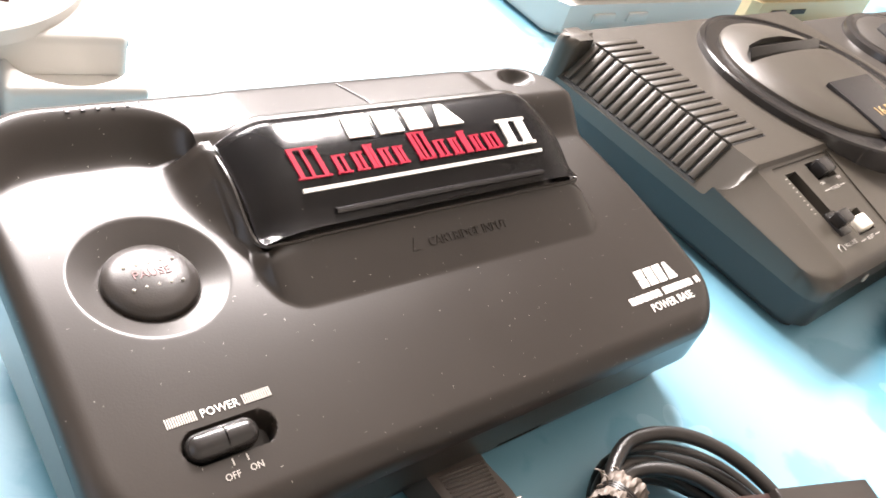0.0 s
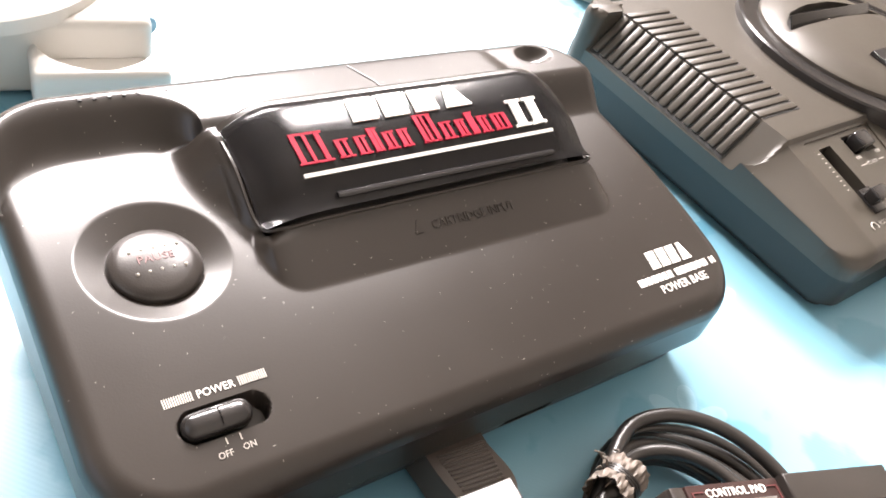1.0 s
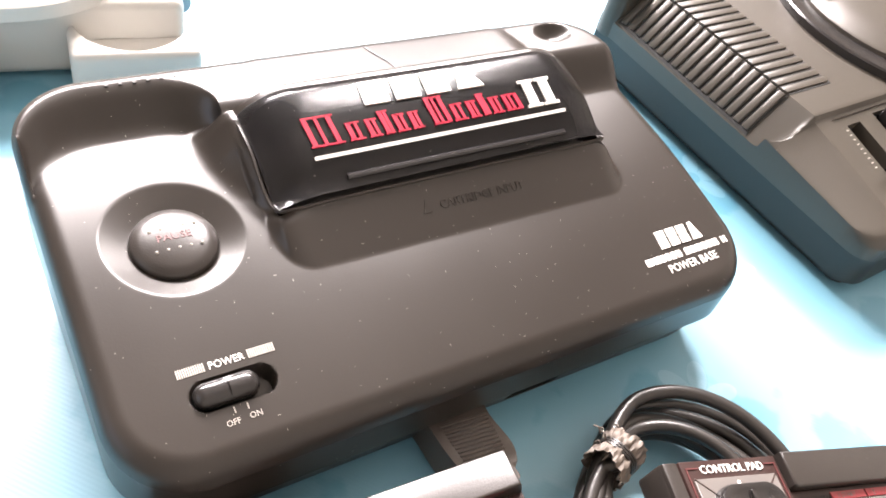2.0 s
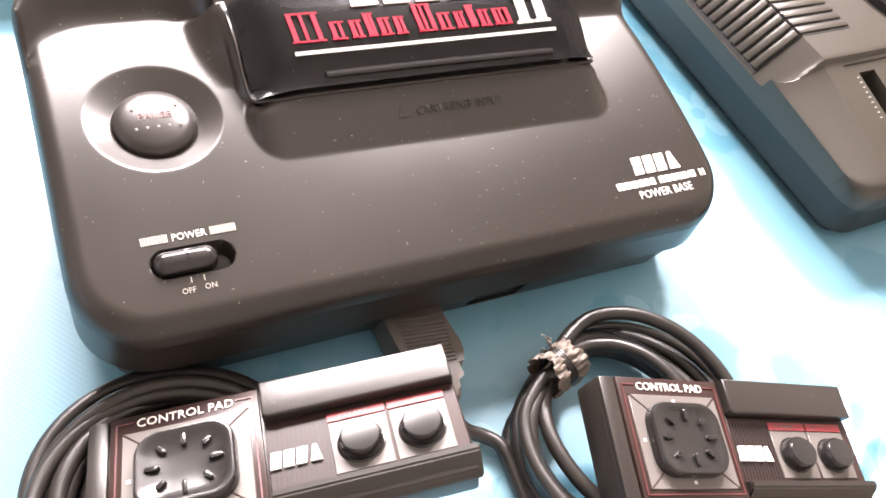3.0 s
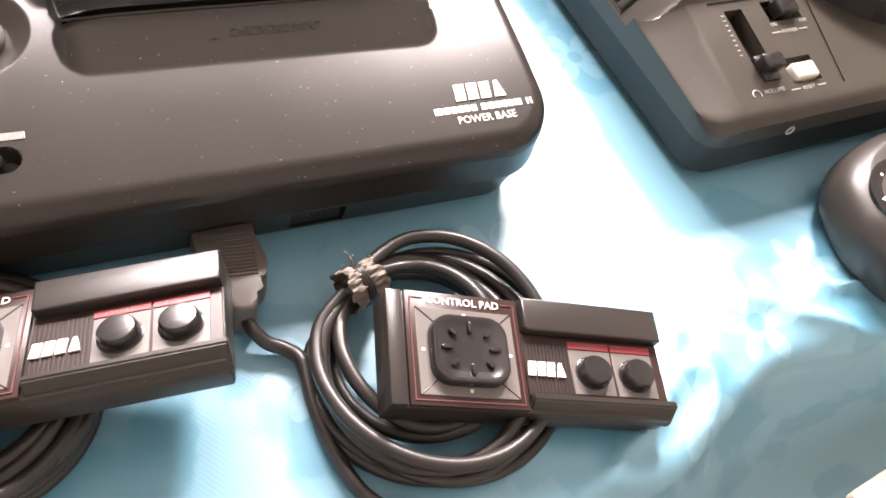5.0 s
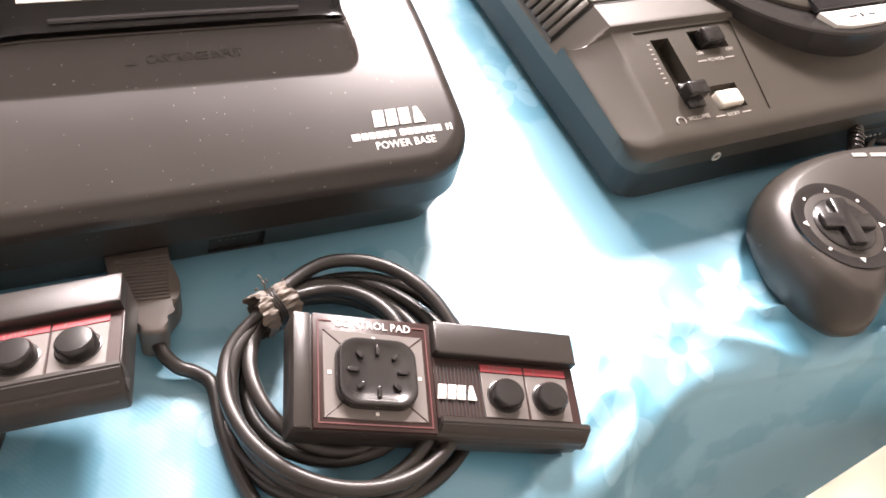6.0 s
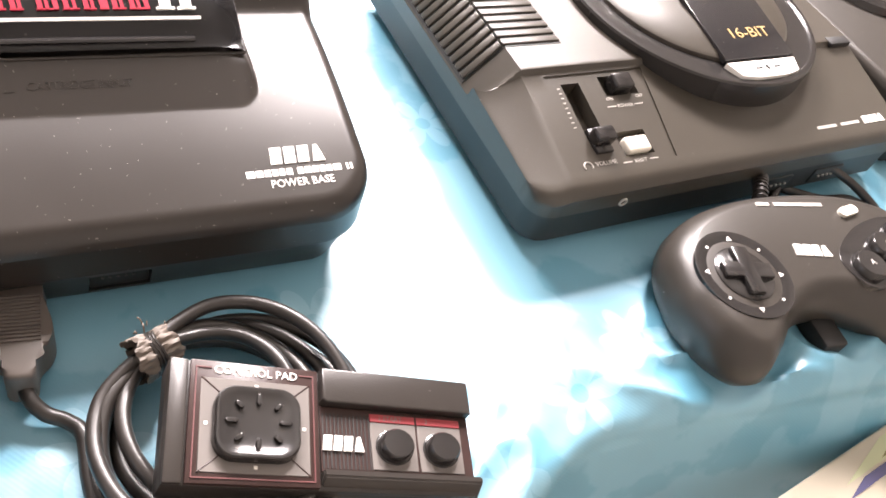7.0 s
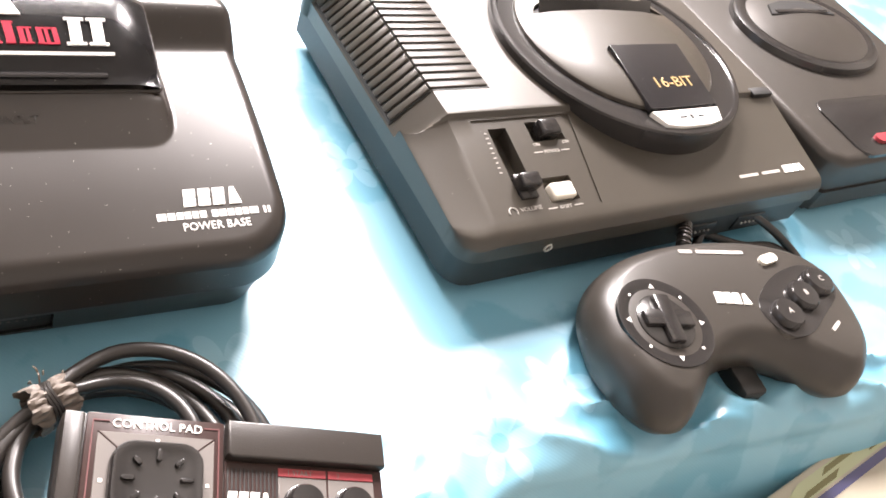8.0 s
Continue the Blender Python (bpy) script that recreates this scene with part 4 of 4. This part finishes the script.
# ---- curved pad ----
def build_curved_pad():
    ob = thing("game_controller", (3.95, -0.40, 0.0), "charcoal kidney-shaped game controller with a round cross pad", "game controller", turn=(0, 0, 0))
    rim = [(3.00, -0.50), (3.07, -0.24), (3.26, -0.06), (3.58, 0.05), (4.00, 0.09), (4.38, 0.06), (4.67, -0.04), (4.83, -0.23), (4.84, -0.49), (4.77, -0.73), (4.62, -0.90), (4.46, -0.93), (4.31, -0.86), (4.15, -0.75), (3.96, -0.68), (3.77, -0.68), (3.60, -0.745), (3.46, -0.87), (3.32, -0.965), (3.18, -0.945), (3.07, -0.82), (3.01, -0.66)]
    out = [(p.x, p.y) for p in spline([(x, y, 0) for x, y in rim], 5, True)]
    cen = Vector((3.95, -0.40))
    bm = bmesh.new()
    rings = []
    N = len(out)
    nor = []
    for i in range(N):
        a, b = Vector(out[i - 1]), Vector(out[(i + 1) % N])
        d = (b - a).normalized()
        nor.append(Vector((d.y, -d.x)))
    sgn = 1 if (Vector(out[0]) - cen).dot(nor[0]) < 0 else -1
    for inset, z in ((0.09, 0.015), (0.035, 0.05), (0.008, 0.10), (0.0, 0.15), (0.006, 0.21), (0.020, 0.262), (0.042, 0.303), (0.070, 0.335), (0.100, 0.356), (0.125, 0.364)):
        ring = []
        for i, q in enumerate(out):
            p = Vector(q) + sgn * nor[i] * inset
            sag = 0.05 * max(0.0, (-0.75 - p.y)) / 0.4
            ring.append(bm.verts.new((p.x, p.y, z - (sag if z > 0.1 else 0))))
        rings.append(ring)
    for a, b in zip(rings, rings[1:]):
        for i in range(N):
            bm.faces.new((a[i], a[(i + 1) % N], b[(i + 1) % N], b[i]))
    bm.faces.new(rings[0][::-1])
    f = bm.faces.new(rings[-1])
    bmesh.ops.triangulate(bm, faces=[f])
    part("body", bm, CTRL, ob, "charcoal moulded controller body", 50)
    Z = 0.365
    rx, ry = 3.362, -0.492
    part("cross_ring", lathe([(0.272, Z - 0.03), (0.269, Z + 0.004), (0.258, Z + 0.006), (0.182, Z - 0.004), (0.168, Z - 0.022)], rx, ry, cap=False, n=64), SATIN, ob, "glossy black ring")
    part("cross_bed", lathe([(0.168, Z - 0.03), (0.162, Z + 0.004), (0.150, Z + 0.012), (0.01, Z + 0.016)], rx, ry), SATIN, ob)
    bm = box(-0.046, 0.046, -0.142, 0.142, Z, Z + 0.044, 0.010)
    box(-0.142, 0.142, -0.046, 0.046, Z, Z + 0.043, 0.010, bm=bm)
    bm.transform(Matrix.Translation((rx, ry, 0)) @ Matrix.Rotation(radians(-8), 4, "Z"))
    part("cross_pad", bm, SATIN, ob, "black cross-shaped direction pad", 40)
    for i in range(8):
        a = radians(45 * i - 8)
        m = Matrix.Translation((rx + 0.220 * math.cos(a), ry + 0.220 * math.sin(a), Z + 0.003)) @ Matrix.Rotation(a, 4, "Z")
        part("arrow_print" if i % 2 == 0 else "dot_print", bars([((-0.012, -0.015), (0.016, 0.0), (-0.012, 0.015))] if i % 2 == 0 else [(-0.007, 0.007, -0.007, 0.007)], m, 0.002), WHITE, ob)
    put_mark(mark(0.235, 0.072, Matrix.Translation((3.89, -0.392, Z + 0.003)) @ Matrix.Rotation(radians(-8), 4, "Z")), WHITE, ob)
    bed = [(4.03, -0.50), (4.10, -0.38), (4.32, -0.25), (4.58, -0.20), (4.72, -0.28), (4.68, -0.42), (4.48, -0.55), (4.28, -0.66), (4.11, -0.65)]
    part("button_bed", prism([(p.x, p.y) for p in spline([(x, y, 0) for x, y in bed], 5, True)], Z - 0.05, Z + 0.003, 0.006), SATIN, ob, "glossy black button panel")
    for letter, x, y in (("A", 4.185, -0.530), ("B", 4.392, -0.420), ("C", 4.585, -0.335)):
        b = part("round_button", lathe([(0.098, Z - 0.01), (0.096, Z + 0.03), (0.083, Z + 0.044), (0.01, Z + 0.046)], x, y), SATIN, ob, "", 40)
        part("button_letter", glyphs(letter, 0.05, Matrix.Translation((x, y - 0.015, Z + 0.047)), 0.001), GREYT, b)
    bm = prism(stadium(0, 0, 0.145, 0.060), Z - 0.05, Z + 0.02, 0.012)
    bm.transform(Matrix.Translation((4.327, -0.149, 0)) @ Matrix.Rotation(radians(12), 4, "Z"))
    part("start_button", bm, CREAM, ob, "small cream start button")
    for bar in ((-0.24, -0.15, -0.012, 0.012), (-0.12, 0.22, -0.012, 0.012)):
        part("print_bar", bars([bar], Matrix.Translation((3.96, -0.070, Z + 0.001)) @ Matrix.Rotation(radians(-4), 4, "Z"), 0.003), GREYT, ob)
    part("print_bar", bars([(-0.05, 0.05, -0.01, 0.01)], Matrix.Translation((4.50, -0.63, Z + 0.001)) @ Matrix.Rotation(radians(28), 4, "Z"), 0.003), GREYT, ob)
    part("rear_connector", box(3.86, 4.02, -0.84, -0.60, 0.02, 0.13, 0.02), DARK, ob)
    return ob


build_curved_pad()


def build_pad_cable():
    ob = thing("controller_cable", (4.4, 0.3, 0), "black controller cable with a ribbed strain relief", "cable")
    bm = bmesh.new()
    path = spline([(3.93, 0.05, 0.20), (3.96, 0.14, 0.26), (4.04, 0.24, 0.24), (4.16, 0.30, 0.14)], 8)
    tube(path, 0.036, 10, raw=True, bm=bm)
    part("strain_relief", bm, CABLE, ob)
    for i in range(9):
        p = path[2 + i * 2]
        b = tube([p, p + Vector((0.008, 0.012, 0.003))], 0.046, 10, raw=True)
        part("relief_rib", b, CABLE, ob)
    part("cable", tube([(4.14, 0.29, 0.14), (4.28, 0.34, 0.08), (4.46, 0.30, 0.05), (4.66, 0.22, 0.05), (4.90, 0.20, 0.05), (5.02, 0.06, 0.05), (4.98, -0.14, 0.04)], 0.028, 10, 8), CABLE, ob)
    part("cable", tube([(4.24, 0.22, 0.05), (4.40, 0.36, 0.16), (4.64, 0.38, 0.20), (4.88, 0.28, 0.14), (5.04, 0.06, 0.06), (4.96, -0.20, 0.04)], 0.028, 10, 8), CABLE, ob)
    return ob


build_pad_cable()

# ---- the third console, half in view ----
def build_oval_console():
    ob = thing("game_console", (5.40, 0.50, 0), "black game console with an oval lid and red switch", "game console", turn=(0, 0, MDA), local=True)
    W, D, zd = 2.28, 2.1, 0.50
    part("lower_shell", prism([(0.1, 0.0), (W, 0.0), (W, D), (0.0, D), (0.0, 0.1)], 0.02, 0.22, foot=0.04), BASEP, ob)
    part("upper_shell", prism([(0.16, 0.02), (W, 0.02), (W, D), (0.02, D), (0.02, 0.14)], 0.22, zd, 0.07, 3), CTRL, ob, "", 50)
    part("lid_ring", lathe([(0.80, zd - 0.02), (0.78, zd + 0.05), (0.72, zd + 0.07), (0.66, zd + 0.055)], 1.20, 1.45, 1.0, 0.72, 72, False), SATIN, ob)
    part("round_lid", lathe([(0.67, zd), (0.66, zd + 0.06), (0.55, zd + 0.09), (0.2, zd + 0.115), (0.01, zd + 0.12)], 1.20, 1.45, 1.0, 0.72, 72), CTRL, ob)
    part("cartridge_slot", prism([(0.77, 1.54), (1.63, 1.54), (1.55, 1.67), (1.35, 1.72), (1.05, 1.72), (0.85, 1.67)], zd + 0.05, zd + 0.112), DARK, ob)
    part("slot_flap", box(0.85, 1.55, 1.55, 1.59, zd + 0.05, zd + 0.125, 0.006), SATIN, ob)
    part("front_panel", prism(rrect(0.36, 1.75, 0.035, 0.62, 0.12), zd - 0.02, zd + 0.012, 0.01), SATIN, ob)
    part("red_switch", prism(stadium(0.78, 0.17, 0.3, 0.08), zd, zd + 0.04, 0.015), REDP, ob, "red slide switch")
    part("panel_words", glyphs("16-BIT", 0.07, Matrix.Translation((0.86, 0.05, zd + 0.013)), 0.002), GREYT, ob)
    return ob


build_oval_console()


def build_light_console():
    ob = thing("game_console", (3.0, 3.05, 0), "light grey plastic game console behind the black ones", "game console", turn=(0, 0, 6), local=True)
    W, D = 2.5, 2.2
    part("lower_shell", prism([(0, 0.12), (0.1, 0.0), (W, 0.0), (W, D), (0, D)], 0.02, 0.30, foot=0.05), LIGHT, ob)
    part("upper_shell", prism([(0.16, 0.16), (0.26, 0.06), (W - 0.05, 0.06), (W - 0.05, D), (0.16, D)], 0.302, 0.52, 0.12, 4), LIGHT, ob, "", 50)
    for x in (0.55, 0.98):
        part("button", box(x - 0.13, x + 0.13, -0.02, 0.1, 0.14, 0.22, 0.01), LIGHT, ob)
    return ob


build_light_console()


def build_yellow_console():
    ob = thing("game_console", (5.75, 3.3, 0), "yellowed beige plastic game console at the back", "game console", turn=(0, 0, 6), local=True)
    part("lower_shell", prism([(0, 0.08), (0.08, 0.0), (2.4, 0.0), (2.4, 2.0), (0, 2.0)], 0.02, 0.28, foot=0.05), OLDIV, ob)
    part("upper_shell", prism([(0.05, 0.1), (0.12, 0.03), (2.36, 0.03), (2.36, 1.98), (0.05, 1.98)], 0.282, 0.50, 0.06, 3), OLDIV, ob, "", 50)
    for x in (0.45, 0.85):
        part("port", box(x - 0.14, x + 0.14, -0.01, 0.08, 0.15, 0.2), DARK, ob)
    return ob


build_yellow_console()


def build_grey_console():
    """Pale console with a round lid and two scooped memory bays at its front."""
    ob = thing("game_console", (-1.45, 2.45, 0), "pale grey game console with a round lid and scooped bays", "game console", turn=(0, 0, -3), local=True)
    part("body", box(-1.0, 1.10, -0.08, 1.9, 0.02, 0.42, 0.05, 3), LIGHT, ob, "", 50)
    for x in (-0.12, 0.84):
        b = box(x - 0.30, x + 0.30, -0.36, -0.085, 0.02, 0.32, 0.04, 3)
        part("memory_bay", cut(b, [lathe([(0.27, 0.22), (0.28, 0.6)], x, -0.06, n=40)]), LIGHT, ob, "scooped pale bay", 40)
    lid = part("round_lid", lathe([(0.70, 0.40), (0.70, 0.47), (0.66, 0.50), (0.01, 0.53)], 0.29, 0.50, n=64), LIGHT, ob, "", 40)
    for x in (0.33, 0.56):
        part("lid_mark", bars([(-0.09, 0.07, -0.10, 0.10)], Matrix.Translation((x, 0.16, 0.511)) @ Matrix.Rotation(radians(-10), 4, "Z"), 0.006), PAUSE, lid, "dull red printed bar")
    return ob


build_grey_console()


def build_grip():
    ob = thing("game_controller", (-0.35, 3.0, 0), "pale blue-grey controller grip beside the pale console", "game controller")
    part("grip", tube([(-0.30, 2.75, 0.12), (-0.36, 3.1, 0.2), (-0.40, 3.6, 0.25)], lambda t: 0.07 + 0.10 * t, 14, 8), PALEB, ob)
    return ob


build_grip()


def build_booklet():
    """A printed card sheet on a low stand below the table's edge, drawn along its far edge."""
    ob = thing("printed_card", (4.0, -1.26, -0.40), "cream card sheet with olive and navy printing on a stand", "card", turn=(0, 0, 14.2), local=True)
    part("sheet", prism(rrect(-1.32, 2.5, -1.0, 0.0, 0.04, 4), 0.0, 0.07, 0.012), PAPER, ob)
    lay = Matrix.Translation((0, 0, 0.0715))
    part("pale_field", bars([((-0.10, -0.135), (2.3, -0.135), (2.3, -0.035), (0.35, -0.035))], lay, 0.0015), PALEG, ob)
    part("navy_band", bars([((-0.15, -0.20), (2.4, -0.20), (2.4, -0.150), (0.05, -0.150))], lay, 0.003), NAVY, ob)
    for q in (((0.55, -0.075), (0.62, -0.045), (0.98, -0.042), (0.93, -0.072)), ((0.25, -0.125), (0.36, -0.095), (0.72, -0.092), (0.64, -0.125)), ((1.05, -0.115), (1.12, -0.08), (1.50, -0.078), (1.44, -0.115))):
        part("olive_shape", bars([q], lay, 0.003), OLIVE, ob)
    for x in (0.95, 1.03, 1.10):
        part("script_bar", bars([((x, -0.026), (x + 0.05, -0.026), (x + 0.06, -0.014), (x + 0.01, -0.014))], lay, 0.003), DARK, ob)
    st = thing("display_stand", (5.2, -1.3, -7.5), "plain wooden stand holding a printed card", "stand")
    part("top", prism([(3.6, -1.70), (6.0, -1.35), (6.0, -0.95), (4.0, -1.36)], -0.58, -0.401), WOODT, st)
    part("post", box(5.0, 5.3, -1.45, -1.2, -7.3, -0.58), WOODT, st)
    part("foot", box(4.5, 5.8, -1.9, -0.8, -7.5, -7.3, 0.03), WOODT, st)
    return ob


build_booklet()
